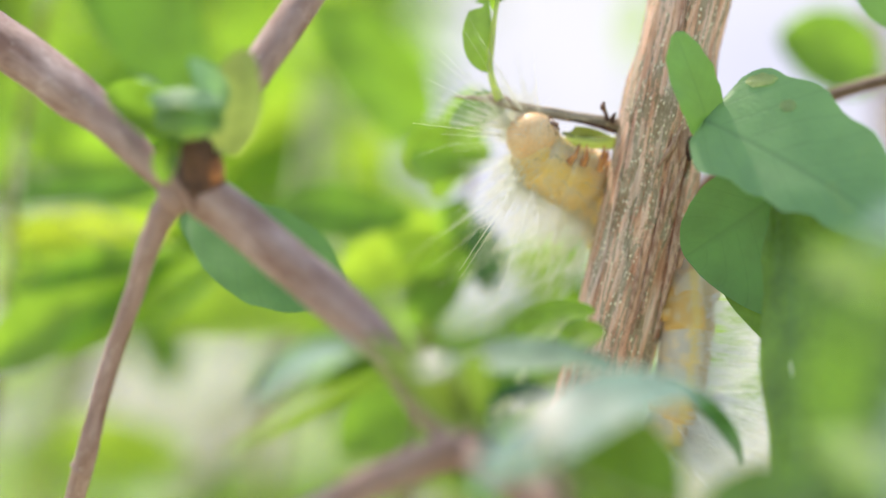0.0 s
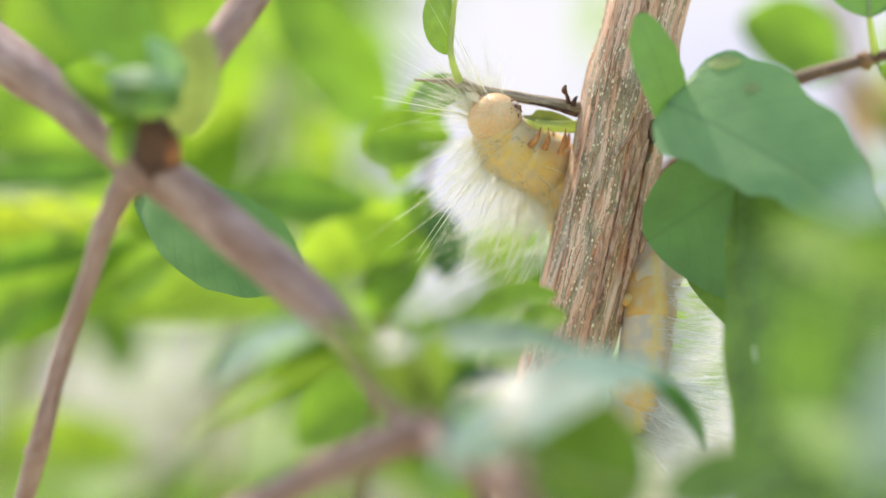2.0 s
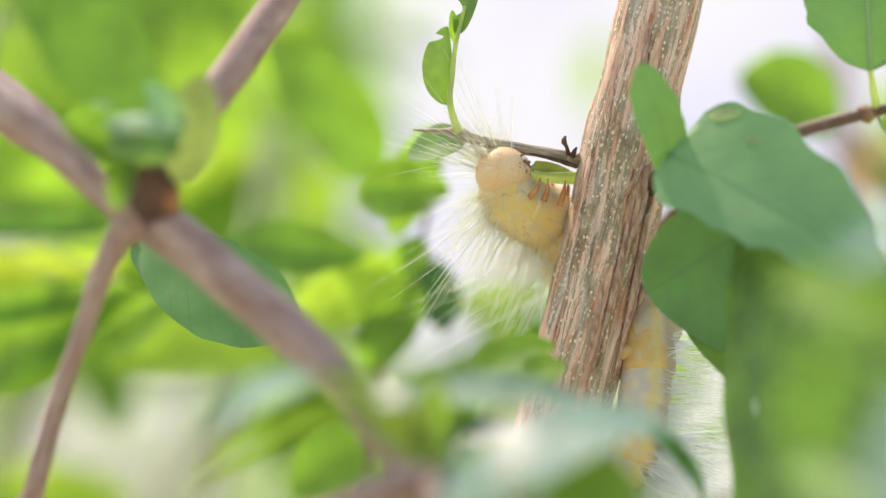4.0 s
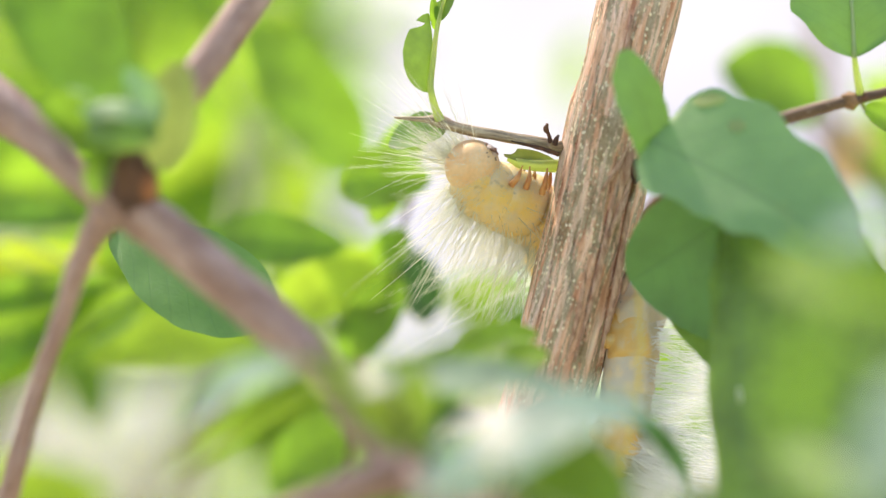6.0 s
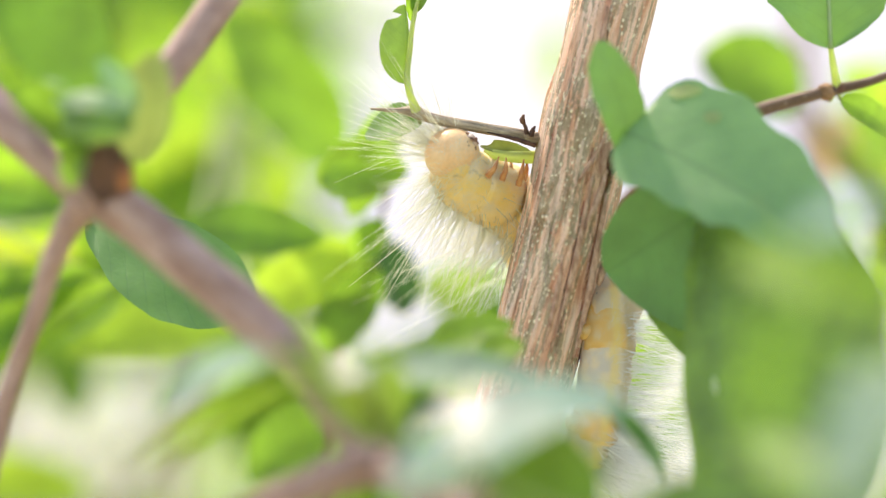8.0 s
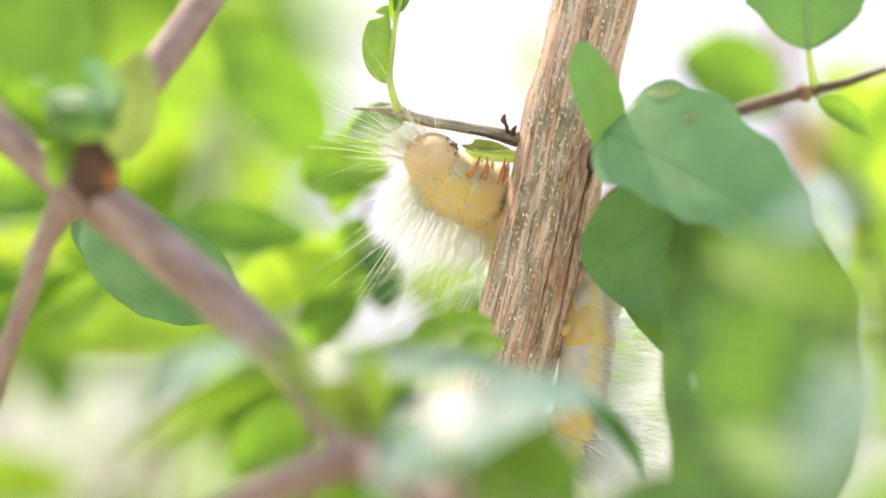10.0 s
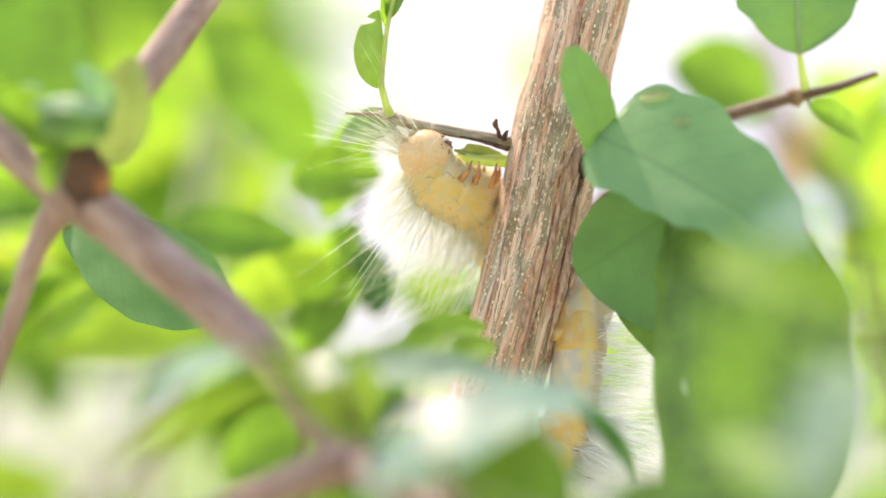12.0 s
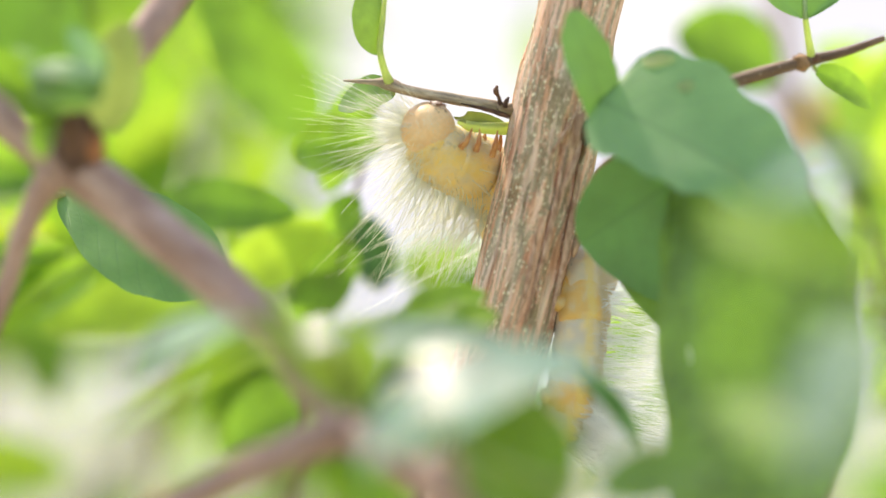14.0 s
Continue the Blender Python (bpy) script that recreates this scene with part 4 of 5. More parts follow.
# ---- leaves hanging behind the caterpillar ----
shoot("leafy_shoot", "drooping shoot with mottled green leaves behind the caterpillar",
      [P(-15.7, -46.2, 60), P(-12.2, -25.2, 52), P(-10.1, -8.3, 46), P(-5.9, 2.9, 41), P(-3.1, 13.4, 40)], 0.6 * MM,
      [(LEAF_FRESH, P(-2.5, 8.6, 34), P(-13.6, 7.8, 38), 8.14 * MM, (0.1, -1, 0.2), dict(peak=0.55)),
       (LEAF_FRESH, P(-4.3, 16.6, 40), P(-9.4, 2.9, 44), 6.0 * MM, (0.1, -1, 0.2), dict(peak=0.5)),
       (LEAF_FRESH, P(-5.5, 2.2, 38), P(-9.3, -2.5, 42), 4.63 * MM, (0.1, -1, 0.2), dict()),
       (LEAF_SHADE, P(-6.3, -3.2, 42), P(-13.5, -13.7, 48), 6.45 * MM, (0.2, -1, 0.1), dict()),
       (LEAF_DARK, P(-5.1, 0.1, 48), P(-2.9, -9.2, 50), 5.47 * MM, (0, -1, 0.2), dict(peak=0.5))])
shoot("leafy_shoot", "shoot with bright backlit leaves behind the main stem",
      [P(2.5, -46.2, 130), P(5.3, -22.4, 110), P(4.6, -11.2, 100)], 0.7 * MM,
      [(LEAF_LIME, P(10.9, -10.5, 95), P(-1.4, -5.0, 95), 9.12 * MM, (0, -1, 0.4), dict()),
       (LEAF_FRESH, P(6.7, -14.0, 95), P(12.3, -2.0, 95), 8.42 * MM, (0, -1, 0.4), dict()),
       (LEAF_LIME, P(19.4, -24.5, 120), P(31.3, -8.3, 115), 7.72 * MM, (0, -1, 0.4), dict()),
       (LEAF_FRESH, P(21.5, -32.2, 120), P(33.4, -19.6, 118), 4.21 * MM, (0, -1, 0.4), dict()),
       (LEAF_LIME, P(15.2, 17.6, 260), P(16.7, 26.7, 260), 4.5 * MM, (0, -1, 0.4), dict())])

# ---- leaves behind, on the left ----
shoot("leafy_shoot", "shoot with large olive leaves behind the fork",
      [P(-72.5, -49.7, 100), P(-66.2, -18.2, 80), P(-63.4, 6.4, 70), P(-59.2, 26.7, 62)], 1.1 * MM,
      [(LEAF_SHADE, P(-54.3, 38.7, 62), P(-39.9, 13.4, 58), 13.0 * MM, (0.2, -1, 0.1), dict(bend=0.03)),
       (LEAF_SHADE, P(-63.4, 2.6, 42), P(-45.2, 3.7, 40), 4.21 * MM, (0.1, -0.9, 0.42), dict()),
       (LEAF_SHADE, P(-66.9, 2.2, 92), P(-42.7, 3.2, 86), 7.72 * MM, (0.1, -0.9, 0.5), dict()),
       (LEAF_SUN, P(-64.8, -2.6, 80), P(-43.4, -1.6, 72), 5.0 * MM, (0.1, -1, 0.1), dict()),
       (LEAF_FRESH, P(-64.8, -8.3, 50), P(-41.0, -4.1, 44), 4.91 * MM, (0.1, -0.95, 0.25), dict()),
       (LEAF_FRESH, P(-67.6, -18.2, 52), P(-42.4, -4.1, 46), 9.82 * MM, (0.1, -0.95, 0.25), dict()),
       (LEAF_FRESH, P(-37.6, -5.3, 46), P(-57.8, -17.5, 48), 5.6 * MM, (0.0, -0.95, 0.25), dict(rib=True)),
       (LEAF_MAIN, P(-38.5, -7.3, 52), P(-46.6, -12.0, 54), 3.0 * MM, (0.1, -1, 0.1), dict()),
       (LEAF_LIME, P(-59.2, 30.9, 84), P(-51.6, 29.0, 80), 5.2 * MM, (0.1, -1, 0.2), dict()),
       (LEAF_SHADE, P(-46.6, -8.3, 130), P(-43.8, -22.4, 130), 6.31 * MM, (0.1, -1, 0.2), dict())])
shoot("leafy_shoot", "shoot with broad backlit green leaves in the sun",
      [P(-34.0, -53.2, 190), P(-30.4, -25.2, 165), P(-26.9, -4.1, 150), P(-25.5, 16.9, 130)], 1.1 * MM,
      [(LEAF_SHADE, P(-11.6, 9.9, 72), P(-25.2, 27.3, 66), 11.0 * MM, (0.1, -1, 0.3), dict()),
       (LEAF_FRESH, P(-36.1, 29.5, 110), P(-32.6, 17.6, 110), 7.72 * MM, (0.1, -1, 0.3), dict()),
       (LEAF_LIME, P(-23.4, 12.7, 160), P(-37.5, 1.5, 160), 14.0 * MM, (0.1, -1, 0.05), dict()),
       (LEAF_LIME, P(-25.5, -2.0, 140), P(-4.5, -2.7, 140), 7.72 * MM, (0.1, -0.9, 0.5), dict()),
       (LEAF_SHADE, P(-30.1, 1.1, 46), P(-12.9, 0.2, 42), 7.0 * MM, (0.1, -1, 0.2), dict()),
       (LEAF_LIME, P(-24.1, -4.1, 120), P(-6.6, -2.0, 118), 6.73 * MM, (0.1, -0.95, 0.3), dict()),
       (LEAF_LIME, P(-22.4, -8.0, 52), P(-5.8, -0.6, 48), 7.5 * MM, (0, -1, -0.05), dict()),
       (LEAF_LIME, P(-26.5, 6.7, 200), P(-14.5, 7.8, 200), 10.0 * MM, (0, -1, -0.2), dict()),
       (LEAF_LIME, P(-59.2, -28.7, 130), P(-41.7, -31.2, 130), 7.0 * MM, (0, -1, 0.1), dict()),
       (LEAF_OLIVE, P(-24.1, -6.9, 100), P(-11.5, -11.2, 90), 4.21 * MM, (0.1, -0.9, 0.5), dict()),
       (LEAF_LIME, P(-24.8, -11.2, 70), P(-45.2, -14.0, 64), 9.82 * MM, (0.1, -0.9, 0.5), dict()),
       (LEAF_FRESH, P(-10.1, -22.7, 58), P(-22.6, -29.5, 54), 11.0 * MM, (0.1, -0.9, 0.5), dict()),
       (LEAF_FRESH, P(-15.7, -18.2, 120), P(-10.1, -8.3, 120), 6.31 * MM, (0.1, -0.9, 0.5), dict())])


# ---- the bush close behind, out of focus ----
VIEW_GAPS = [(-11.9, 2.2, 4.2), (-3.4, 6.5, 5.0), (-4.2, 1.0, 4.0), (-3.4, -11.2, 6.0), (-35, -22, 7.0), (-50, -24, 7.0), (-32, -28, 6.0), (-44, -30, 6.0), (-21.5, 6.5, 3.4), (-38, 27, 4.0)]   # u, w and radius, mm, of clearings cut along the camera's lines of sight
def in_view_gap(place):
    """Whether a place falls in one of the clearings as seen from the camera."""
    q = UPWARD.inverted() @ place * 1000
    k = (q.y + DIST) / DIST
    return any(math.hypot(q.x / k - u, (q.z - 1200) / k - w) < r for u, w, r in VIEW_GAPS)


def leafy_bush(name, label, foot, spans, count, skins, seed, sizes=(20, 32)):
    """A bush of many stalked leaves on several stems. spans: (u, u, w, w, d, d) in mm that the crown fills."""
    rng = random.Random(seed)
    root = holder(name, foot, label, "bush", "leafy bushes behind")
    shapes = []
    for k in range(4):
        bm = blade((0, 0, 0), (1, 0, 0), 0.54 + 0.06 * k, (0, 0, 1), 0.06, 0.2, 0.45, 0.05 * k, 0.05, seed + k * 2.1, 10, 6)
        me = bpy.data.meshes.new("leaf")
        bm.to_mesh(me)
        bm.free()
        me.polygons.foreach_set("use_smooth", [True] * len(me.polygons))
        shapes.append(me)
    looks = []
    for skin in skins:
        for me in shapes:
            me = me.copy()
            me.materials.append(skin)
            looks.append(me)
    for span in spans:
        u0, u1, w0, w1, d0, d1 = span
        for k in range(3):
            top = P(rng.uniform(u0, u1), rng.uniform((w0 + w1) / 2, w1), rng.uniform(d0, d1))
            low = P(rng.uniform(u0, u1), w0 - 20, rng.uniform(d0, d1))
            part("stem", tube([Vector(foot) + Vector((rng.uniform(-0.03, 0.03), rng.uniform(-0.03, 0.03), 0)), low, low.lerp(top, 0.5) + Vector((0.004, 0, 0)), top], [2.2 * MM, 1.2 * MM, 0.8 * MM, 0.4 * MM], 6, 5), BARK_TWIG, root)
    for k in range(count):
        u0, u1, w0, w1, d0, d1 = spans[k % len(spans)]
        at = P(rng.uniform(u0, u1), rng.uniform(w0, w1), rng.uniform(d0, d1))
        m = Euler((rng.uniform(0.3, 1.5), rng.gauss(0, 0.5), rng.uniform(-3.1, 3.1))).to_matrix()
        size, look_of = rng.uniform(*sizes) * MM, rng.choice(looks)
        # leaves that would cover a clearing from the camera are left out
        if any(in_view_gap(at + m @ Vector((size * v, 0, 0))) for v in (0.1, 0.4, 0.7, 1.0)):
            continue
        ob = new("leaf", look_of)
        ob.parent = root
        ob.matrix_basis = Matrix.Translation(at - root.location) @ m.to_4x4() @ Matrix.Scale(size, 4)
    return root


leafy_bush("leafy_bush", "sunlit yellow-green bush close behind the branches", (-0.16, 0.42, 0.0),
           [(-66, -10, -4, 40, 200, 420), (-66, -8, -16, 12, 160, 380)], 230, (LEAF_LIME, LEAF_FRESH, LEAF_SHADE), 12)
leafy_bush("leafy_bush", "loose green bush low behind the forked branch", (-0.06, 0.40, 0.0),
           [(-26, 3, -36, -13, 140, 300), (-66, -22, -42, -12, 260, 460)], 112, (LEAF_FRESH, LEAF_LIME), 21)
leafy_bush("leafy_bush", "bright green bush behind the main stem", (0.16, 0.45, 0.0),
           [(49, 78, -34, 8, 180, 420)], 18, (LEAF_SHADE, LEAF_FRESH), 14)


# ---- the caterpillar ----
SKIN_HEAD = plain_skin("pale orange head skin", (0.84, 0.50, 0.23), (0.86, 0.59, 0.31), 260, 0.42, (0.8, 0.45, 0.15), 0.12, 0.15)
def body_skin():
    n = Nodes("yellow and grey body skin")
    patch = n.noise(n.coords(), 430.0, 4)
    grey = n.ramp(n.noise(n.coords(), 300.0, 3), (0.42, 0.0), (0.68, 1.0))
    dark = n.ramp(n.noise(n.coords((1, 1, 1.5)), 700.0, 3), (0.64, 0.0), (0.70, 1.0))
    base = n.mix(n.ramp(patch, (0.3, 0.0), (0.7, 1.0)), (0.90, 0.60, 0.14), (0.84, 0.67, 0.38))
    base = n.mix(n.math("MULTIPLY", grey, 0.7), base, (0.60, 0.53, 0.38))
    base = n.mix(n.math("MULTIPLY", dark, 0.5), base, (0.24, 0.21, 0.18))
    n.set(Base_Color=base, Roughness=0.55)
    n.bump(patch, 0.5, 0.0003)
    n.through_light((0.85, 0.55, 0.14), 0.25)
    return n.mat


SKIN_BODY = body_skin()


def rear_skin(name, belly, belly_two):
    """Skin of the hind body: a soft mottled side, a yellow line along it and a grey-brown back."""
    n = Nodes(name)
    x = n.node("SeparateXYZ", Vector=n.coords((1000, 1000, 1000))).outputs[0]
    x = n.math("ADD", x, n.math("MULTIPLY", n.math("SUBTRACT", n.noise(n.coords(), 420.0, 2), 0.5), 0.9))
    base = n.mix(n.ramp(n.noise(n.coords(), 480.0, 4), (0.40, 0.0), (0.60, 1.0)), belly, belly_two)
    line = n.math("MULTIPLY", n.ramp(n.math("ABSOLUTE", n.math("SUBTRACT", x, 0.9)), (0.25, 1.0), (0.85, 0.0)), 0.65)
    base = n.mix(line, base, (0.88, 0.66, 0.20))
    back = n.node("MapRange", Value=x)
    back.inputs["From Min"].default_value, back.inputs["From Max"].default_value = 1.7, 2.3
    base = n.mix(n.math("MULTIPLY", back.outputs[0], 0.8), base, (0.44, 0.35, 0.22))
    n.set(Base_Color=base, Roughness=0.55)
    n.bump(n.noise(n.coords(), 600.0, 3), 0.4, 0.0003)
    n.through_light((0.85, 0.58, 0.2), 0.2)
    return n.mat


SKIN_ORANGE = rear_skin("orange hind skin", (0.80, 0.48, 0.14), (0.76, 0.56, 0.28))
SKIN_GREY = rear_skin("grey hind skin", (0.66, 0.58, 0.47), (0.84, 0.67, 0.40))
SKIN_DARK = plain_skin("dark grey skin", (0.27, 0.25, 0.24), (0.42, 0.37, 0.30), 600, 0.6)
SKIN_LEG = plain_skin("brown leg skin", (0.42, 0.15, 0.04), (0.60, 0.28, 0.09), 700, 0.35)
SKIN_LIP = plain_skin("pale mouth parts", (0.74, 0.56, 0.44), (0.55, 0.40, 0.32), 900, 0.4)
SKIN_MOUTH = plain_skin("dark mouth parts", (0.10, 0.04, 0.02), (0.30, 0.14, 0.07), 900, 0.4)
def hair_skin(name, a, b, glow=(0.91, 0.90, 0.79), clear_share=0.30):
    """Fine glassy hair that lets half of the light straight through."""
    n = Nodes(name)
    n.set(Base_Color=n.mix(n.noise(n.coords(), 150.0, 2), a, b), Roughness=0.35)
    n.through_light(glow, 0.55)
    clear = n.tree.nodes.new("ShaderNodeBsdfTransparent")
    soft = n.tree.nodes.new("ShaderNodeMixShader")
    soft.inputs[0].default_value = clear_share
    n.link(n.out.inputs[0].links[0].from_socket, soft.inputs[1])
    n.link(clear.outputs[0], soft.inputs[2])
    n.link(soft.outputs[0], n.out.inputs[0])
    return n.mat


HAIR = hair_skin("cream hair", (0.76, 0.74, 0.58), (0.84, 0.83, 0.73), (0.86, 0.85, 0.68), 0.32)
# Brighter copy of the hair; the hind tufts' sunlight is in its colour.
HAIR_LIT = hair_skin("white hair", (0.90, 0.89, 0.86), (0.95, 0.95, 0.93), (0.98, 0.98, 0.95), 0.30)


def hairs(place, out, axis, size, count, low, high, spread, seed, long=0, stray=0.26, thin=(0.040, 0.066)):
    """Fine bent hairs that stand off a body ring: out is the back's direction, axis the body's."""
    rng = random.Random(seed)
    verts, faces = [], []
    side = axis.cross(out).normalized()
    for i in range(count + long):
        a = rng.gauss(0, spread)
        a = max(-2.0, min(2.0, a))
        lift = rng.gauss(0, stray)
        d = (out * math.cos(a) + side * math.sin(a)).normalized()
        root = place + d * size * 0.86 + axis * rng.uniform(-0.5, 0.5) * size
        way = (d + axis * lift).normalized()
        length = rng.uniform(low, high) * (0.75 + 0.25 * math.cos(a)) if i < count else rng.uniform(high * 1.15, high * 1.75)
        droop = Vector((rng.gauss(0, 0.04), rng.gauss(0, 0.04), -0.03 + rng.gauss(0, 0.04)))
        x = way.orthogonal().normalized()
        y = way.cross(x)
        thick = rng.uniform(*thin) * MM * (1.0 if i < count else 1.3)
        k = len(verts)
        cuts = 4
        for c in range(cuts + 1):
            t = c / cuts
            p = root + way * length * t + droop * length * t * t
            r = thick * (1 - 0.8 * t)
            for m in range(3):
                b = 2 * math.pi * m / 3
                verts.append(p + (x * math.cos(b) + y * math.sin(b)) * r)
        for c in range(cuts):
            for m in range(3):
                m2 = (m + 1) % 3
                faces.append((k + c * 3 + m, k + c * 3 + m2, k + c * 3 + 3 + m2, k + c * 3 + 3 + m))
    return verts, faces


def hair_part(parent, verts, faces, skin=HAIR, label="long fine cream-white hairs"):
    me = bpy.data.meshes.new("hair_tuft")
    me.from_pydata(verts, [], faces)
    me.materials.append(skin)
    me.polygons.foreach_set("use_smooth", [True] * len(me.polygons))
    ob = new("hair_tuft", me)
    ob.parent = parent
    return tagged(ob, label, "", "", "stuff")


BODY_LINE = [  # ring centres from head to tail, radius in mm, the back's direction
    (P(2.8, 8.9, 5), 3.5, (-1.0, 0.1, 0.25)), (P(4.6, 7.2, 6), 4.0, (-0.95, 0.05, -0.10)), (P(7.2, 6.0, 8), 4.3, (-0.82, 0.05, -0.50)), (P(9.8, 4.6, 11), 4.4, (-0.62, 0.1, -0.75)),
    (P(12.3, 2.0, 12.5), 4.1, (-0.40, 0.4, -0.82)), (P(13.6, -3.2, 17), 3.6, (-0.05, 0.85, -0.50)), (P(17.4, -7.2, 15.2), 3.5, (0.40, 0.85, -0.20)),
    (P(21.9, -7.3, 8), 3.45, (0.9, 0.35, 0.1)), (P(22.3, -11.2, 5.5), 3.4, (1, 0.1, 0.0)), (P(22.0, -15.0, 5), 3.35, (1, 0.0, 0.0)), (P(21.5, -18.7, 5), 3.3, (1, 0.0, -0.1)),
    (P(20.8, -22.4, 5), 3.2, (0.95, -0.1, -0.3)), (P(19.7, -25.4, 5), 2.9, (0.8, -0.1, -0.6)), (P(18.6, -27.7, 5.5), 2.2, (0.55, -0.1, -0.83))]


def barrel(r, half, turn, seed, last):
    """A soft body ring: a barrel with shallow grooves at its ends, a little puckered."""
    bm = bmesh.new()
    rows, around = 12, 28
    made = []
    for i in range(rows + 1):
        t = i / rows * 2 - 1
        k = 1 - 0.035 * t ** 4 - (0.35 * max(0.0, t) ** 2 if last else 0)
        ring = []
        for j in range(around):
            a = 2 * math.pi * j / around
            p = Vector((math.cos(a), math.sin(a), t))
            q = k * (1 + 0.05 * noise.noise(p * 2.2 + Vector((seed, 0, 0))) + 0.05 * noise.noise(Vector((p.x * 4, p.y * 4, seed + t))))
            ring.append(bm.verts.new(turn @ Vector((p.x * q * r, p.y * q * r, t * half))))
        made.append(ring)
    for a, b in zip(made, made[1:]):
        for j in range(around):
            bm.faces.new((a[j], a[(j + 1) % around], b[(j + 1) % around], b[j]))
    for ring, sign in ((made[0], -1), (made[-1], 1)):
        tip = bm.verts.new(turn @ Vector((0, 0, sign * (half + r * 0.45))))
        for j in range(around):
            pair = (ring[j], ring[(j + 1) % around])
            bm.faces.new((*(pair if sign > 0 else pair[::-1]), tip))
    return bm


def caterpillar():
    """A hairy caterpillar that clings round the stem: head, body rings with their hair, legs and prolegs."""
    root = holder("caterpillar", P(19.4, -11.2, 6), "pale orange-yellow caterpillar with long white hair clinging to the stem", "caterpillar")
    at = root.location.copy()
    moving = []
    places = [p for p, _, _ in BODY_LINE]
    for i, (p, r, out) in enumerate(BODY_LINE):
        ahead = places[max(0, i - 1)]
        behind = places[min(len(places) - 1, i + 1)]
        axis = (behind - ahead).normalized()
        out = Vector(out)
        out = (out - axis * out.dot(axis)).normalized()
        side = axis.cross(out).normalized()
        turn = Matrix((out, side, axis)).transposed()
        half = (behind - ahead).length / 2 * 0.72
        bm = barrel(r * MM, half, turn, i * 2.3, i == len(BODY_LINE) - 1)
        ring = part("body_ring", bm, SKIN_ORANGE if i in (8, 11) else SKIN_GREY if i > 6 else SKIN_BODY, None, "orange body ring" if i in (8, 11) else "greyish tan body ring with a yellow side line" if i > 6 else "")
        ring.parent = root
        ring.location = p - at
        front = i < 5
        brush = (out + Vector((0.35, 0.45, 0.05))).normalized() if i > 9 else out
        dense = (80, 80, 85, 85, 85, 40, 40, 60, 60, 60, 90, 170, 210, 210)[i]
        v, f = hairs(Vector((0, 0, 0)), brush, axis, r * MM, dense, (6.5 if front else 4.0) * MM, (11.5, 12.0, 13.5, 15.0, 15.0, 13.5, 13.5, 13.5, 13.5, 13.5, 13.5, 13.5, 13.5, 13.5)[i] * MM, 0.75 if front else 0.55, 40 + i, 9 if i < 2 else 4, 0.22 if front else 0.20, (0.040, 0.068) if front else (0.040, 0.070) if i < 11 else (0.055, 0.090))
        v2, f2 = hairs(Vector((0, 0, 0)), brush, axis, r * MM, 60 if front else 30, 2.0 * MM, 6.5 * MM, 0.7, 240 + i, 0, 0.3, (0.018, 0.030))
        f += [tuple(c + len(v) for c in q) for q in f2]
        v += v2
        if i < 5 or i > 6:
            v2, f2 = hairs(Vector((0, 0, 0)), Vector((0.1, -1, 0.1)) + out * 0.5, axis, r * MM, 120 if i == 0 else 420 if front else 100, 1.2 * MM, 3.4 * MM, 1.0, 140 + i, 0, 0.5, (0.014, 0.026))
            f += [tuple(c + len(v) for c in q) for q in f2]
            v += v2
        if i == 7:
            part("dark_patch", lump(p + Vector((-0.2, -r * 1.2, -0.2)) * MM, [h * MM for h in (1.2, 0.5, 0.9)], None, 14, 10, 0.35, 1.8, 3.0), SKIN_DARK, ring, "dark grey patch of skin")
        hair_part(ring, v, f, HAIR if front else HAIR_LIT)
        if i in (1, 2, 3):
            hair_part(ring, *hairs(Vector((0, 0, 0)), Vector((-0.1, -0.9, -0.5)) + out * 0.6, axis, r * MM, 12, 0.8 * MM, 2.2 * MM, 0.5, 340 + i, 0, 0.5, (0.030, 0.045)), SKIN_MOUTH, "short dark bristles")
        moving.append(ring)
        if i in (8, 11):
            foot = part("proleg", tube([Vector((0, 0, 0)) + root.location, root.location + Vector((-2.4, -1.4, -0.3)) * MM, root.location + Vector((-3.6, -1.9, -0.5)) * MM], [1.5 * MM, 1.25 * MM, 0.9 * MM], 14, 5, 0.12, 1.0), SKIN_ORANGE, root, "stubby orange proleg")
            foot.location = p - at
    # head with cheeks and mouth parts
    head_at = P(2.7, 10.5, 4.4)
    turn = pose(0, 0, 0, 0, -12, 0).to_3x3()
    bm = lump((-0.1 * MM, 0, 0), (3.5 * MM, 3.4 * MM, 3.35 * MM), turn, 36, 24, 0.03, 1.6, 4.0)
    lump((0.9 * MM, -0.3 * MM, -0.5 * MM), (2.2 * MM, 2.4 * MM, 2.3 * MM), turn, 24, 16, 0.05, 2.0, 6.0, bm)
    head = part("head", bm, SKIN_HEAD, None, "smooth pale orange head")
    head.parent, head.location = root, head_at - at

    def under_head(name, bm, mat):
        ob = part(name, bm, mat)
        ob.parent = head
        return ob

    for j, (x, z, s, skin) in enumerate(((2.3, 1.7, 0.62, SKIN_LIP), (2.75, 1.0, 0.55, SKIN_LIP), (2.0, 2.2, 0.34, SKIN_MOUTH), (2.7, 0.25, 0.42, SKIN_MOUTH), (2.95, 1.45, 0.30, SKIN_MOUTH))):
        under_head("mouth_part", lump((x * MM, -1.6 * MM, z * MM), (s * MM, s * MM, s * 0.8 * MM), pose(0, 0, 0, 0, 30 * j, 0).to_3x3(), 12, 8, 0.3, 2.5, j * 3.0), skin)
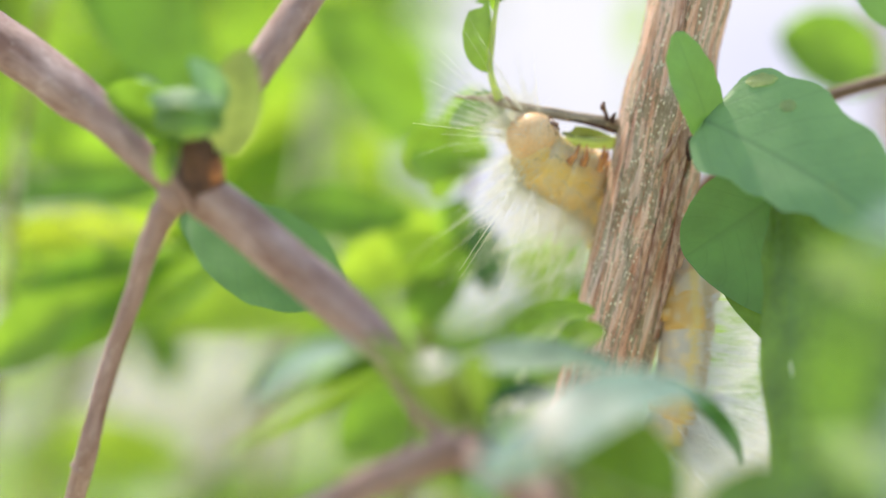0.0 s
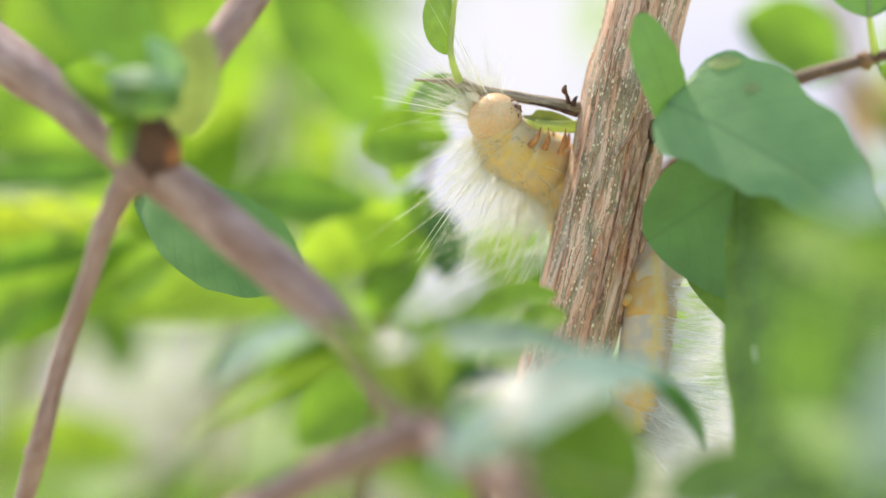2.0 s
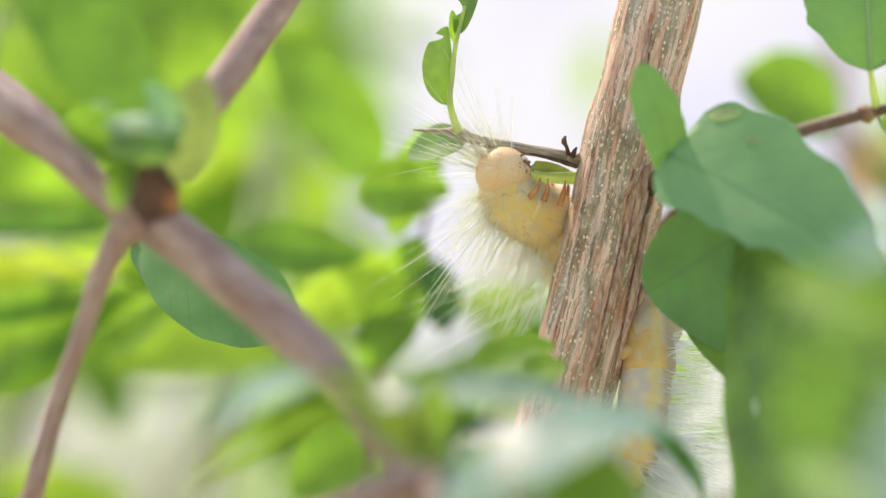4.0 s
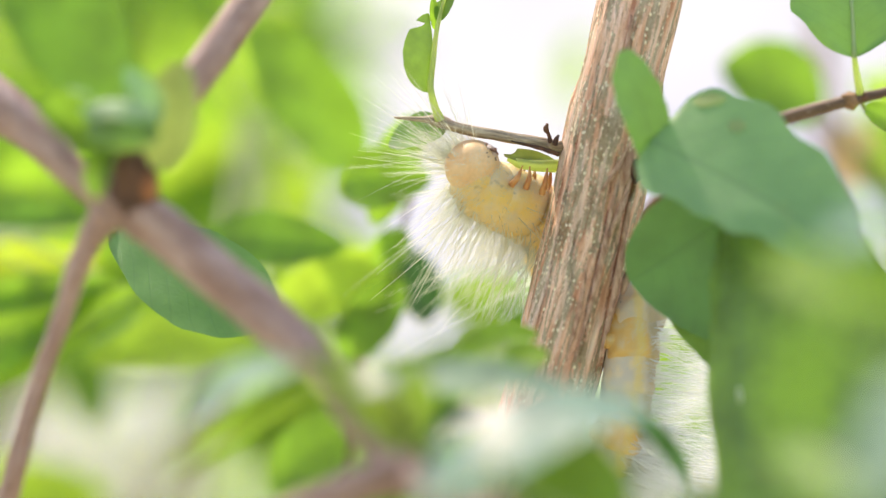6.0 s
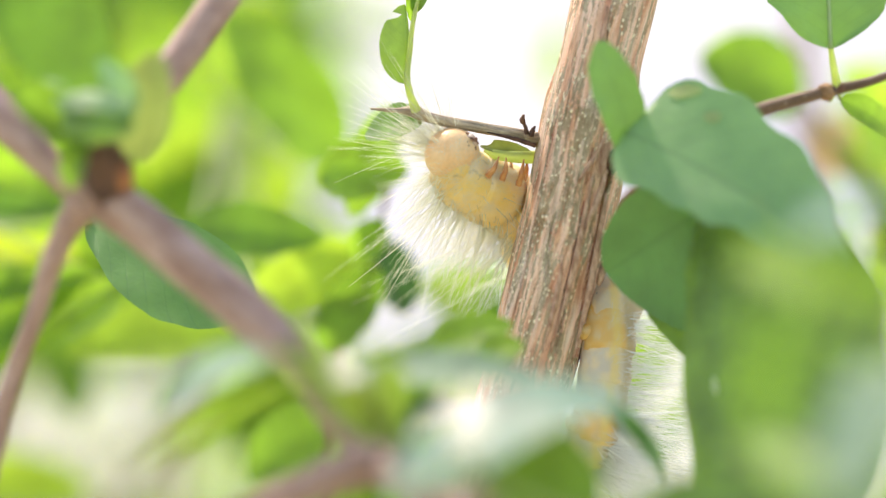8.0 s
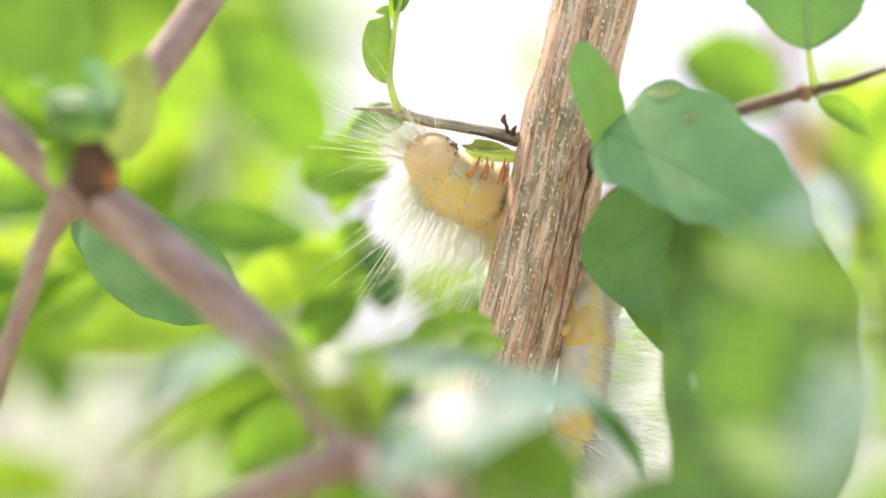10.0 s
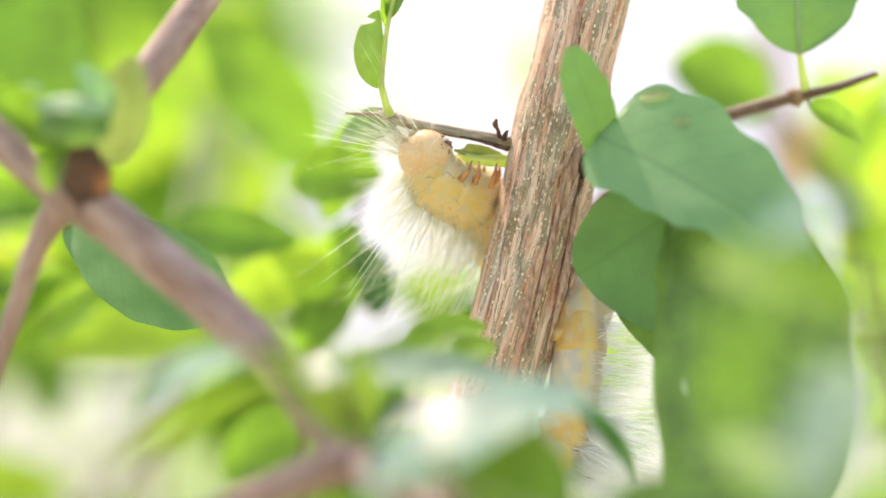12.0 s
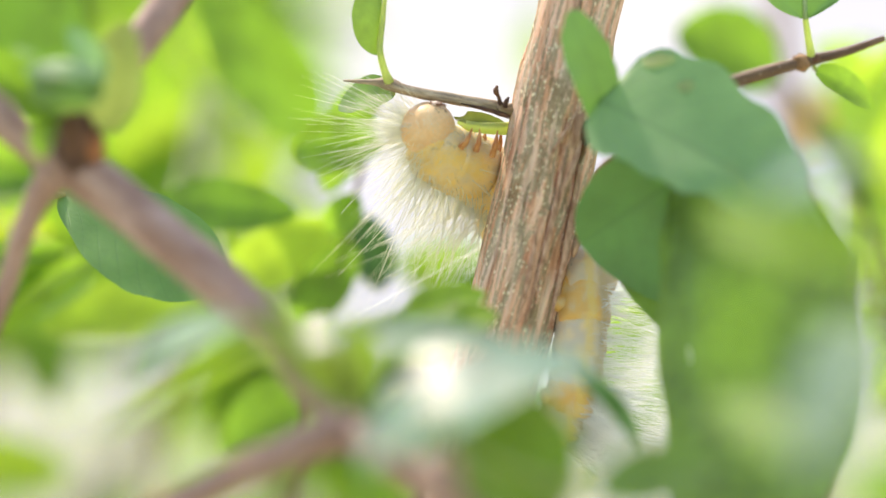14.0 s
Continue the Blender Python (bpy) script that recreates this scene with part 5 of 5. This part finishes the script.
    under_head("feeler", tube([Vector((2.4, -2.2, 1.6)) * MM, Vector((2.9, -2.5, 1.2)) * MM, Vector((3.3, -2.5, 0.7)) * MM], [0.22 * MM, 0.18 * MM, 0.08 * MM], 7, 4), SKIN_MOUTH)
    for j, (x, z) in enumerate(((1.9, 1.1), (2.0, 0.6))):
        under_head("eye", lump((x * MM, -2.72 * MM, z * MM), (0.09 * MM, 0.08 * MM, 0.09 * MM), None, 8, 6), SKIN_MOUTH)
    v, f = [], []
    for j, (x, z, few, long) in enumerate(((-0.92, 0.38, 140, 20), (-0.72, 0.70, 110, 30), (-0.30, 0.95, 60, 12))):
        out = Vector((x, 0.15, z)).normalized()
        v2, f2 = hairs(Vector((0, 0.6, 0)) * MM, out, Vector((z, 0, -x)).normalized(), 3.0 * MM, few, 3.0 * MM, (9.0, 9.5, 6.5)[j] * MM, 0.6, 91 + j, long, 0.26, (0.028, 0.050))
        f += [tuple(c + len(v) for c in q) for q in f2]
        v += v2
    hair_part(head, v, f)
    # the true legs, gripping the eaten leaf
    for j, (a, b, c) in enumerate(((P(7.4, 7.8, 2.7), P(8.1, 8.6, 2.3), P(8.8, 10.2, 3.3)), (P(9.2, 7.4, 3.1), P(9.6, 8.5, 2.7), P(9.7, 10.1, 3.5)), (P(11.2, 6.7, 3.9), P(11.6, 8.1, 3.5), P(11.9, 9.9, 4.1)),
                                   (P(8.1, 7.4, 6.9), P(8.7, 8.6, 7.1), P(9.1, 10.0, 6.1)), (P(10.0, 7.1, 7.1), P(10.2, 8.5, 7.3), P(10.4, 10.0, 6.3)), (P(11.6, 6.7, 7.7), P(12.1, 8.1, 7.9), P(12.3, 9.9, 6.7)))):
        leg = part("leg", tube([a, b, c], [0.42 * MM, 0.36 * MM, 0.10 * MM], 12, 6, 0.15, 0.8), SKIN_LEG, root, "jointed brown leg")
    return root, head, moving


CATERPILLAR, HEAD, RINGS = caterpillar()


# ---- what moves ----
# seconds, mm by which the head leans out to the right and up, degrees by which it nods
NODS = [(0, 0.25, 0.5, 0), (0.5, 0.5, 1.05, 0), (1, 0.4, 1.8, -3), (1.5, 0.05, 1.15, 2), (2, 0.4, 0.75, 3), (2.5, 1.1, 0.25, 6), (3, 1.0, 0.7, 6), (3.5, 1.7, 0.55, 9), (4.6, 1.0, 0.2, 2),
        (5.8, 0.1, -0.2, -6), (6, 0.0, -0.35, -8), (6.5, -0.2, -0.2, -8), (7, 0.7, 0.25, -10), (7.5, -0.4, -0.15, -8), (7.7, 0.5, 0.1, -6), (8.6, 0.2, -0.2, -4), (9.8, 0.1, -0.5, -2), (10, 0.15, -0.65, -2), (10.5, 0.1, -0.9, 4), (11, 0.8, -1.5, 10),
        (11.5, 0.25, 0.2, 4), (12, 0.4, 0.4, 2), (12.5, 1.3, 0.9, 8), (13, 0.8, 1.0, 6), (13.5, -0.1, 0.35, -14), (14, 0.7, -0.3, -36)]


def motions():
    home = HEAD.location.copy()
    walk(HEAD, [(t, pose(home.x + x * MM, home.y, home.z + z * MM, 0, nod, 0)) for t, x, z, nod in NODS])
    for ring, share in zip(RINGS, (0.85, 0.6, 0.35, 0.15)):
        spot = ring.location.copy()
        walk(ring, [(t, pose(spot.x + x * share * MM, spot.y, spot.z + z * share * MM, 0, nod * 0.4 * share, 0)) for t, x, z, nod in NODS])


motions()
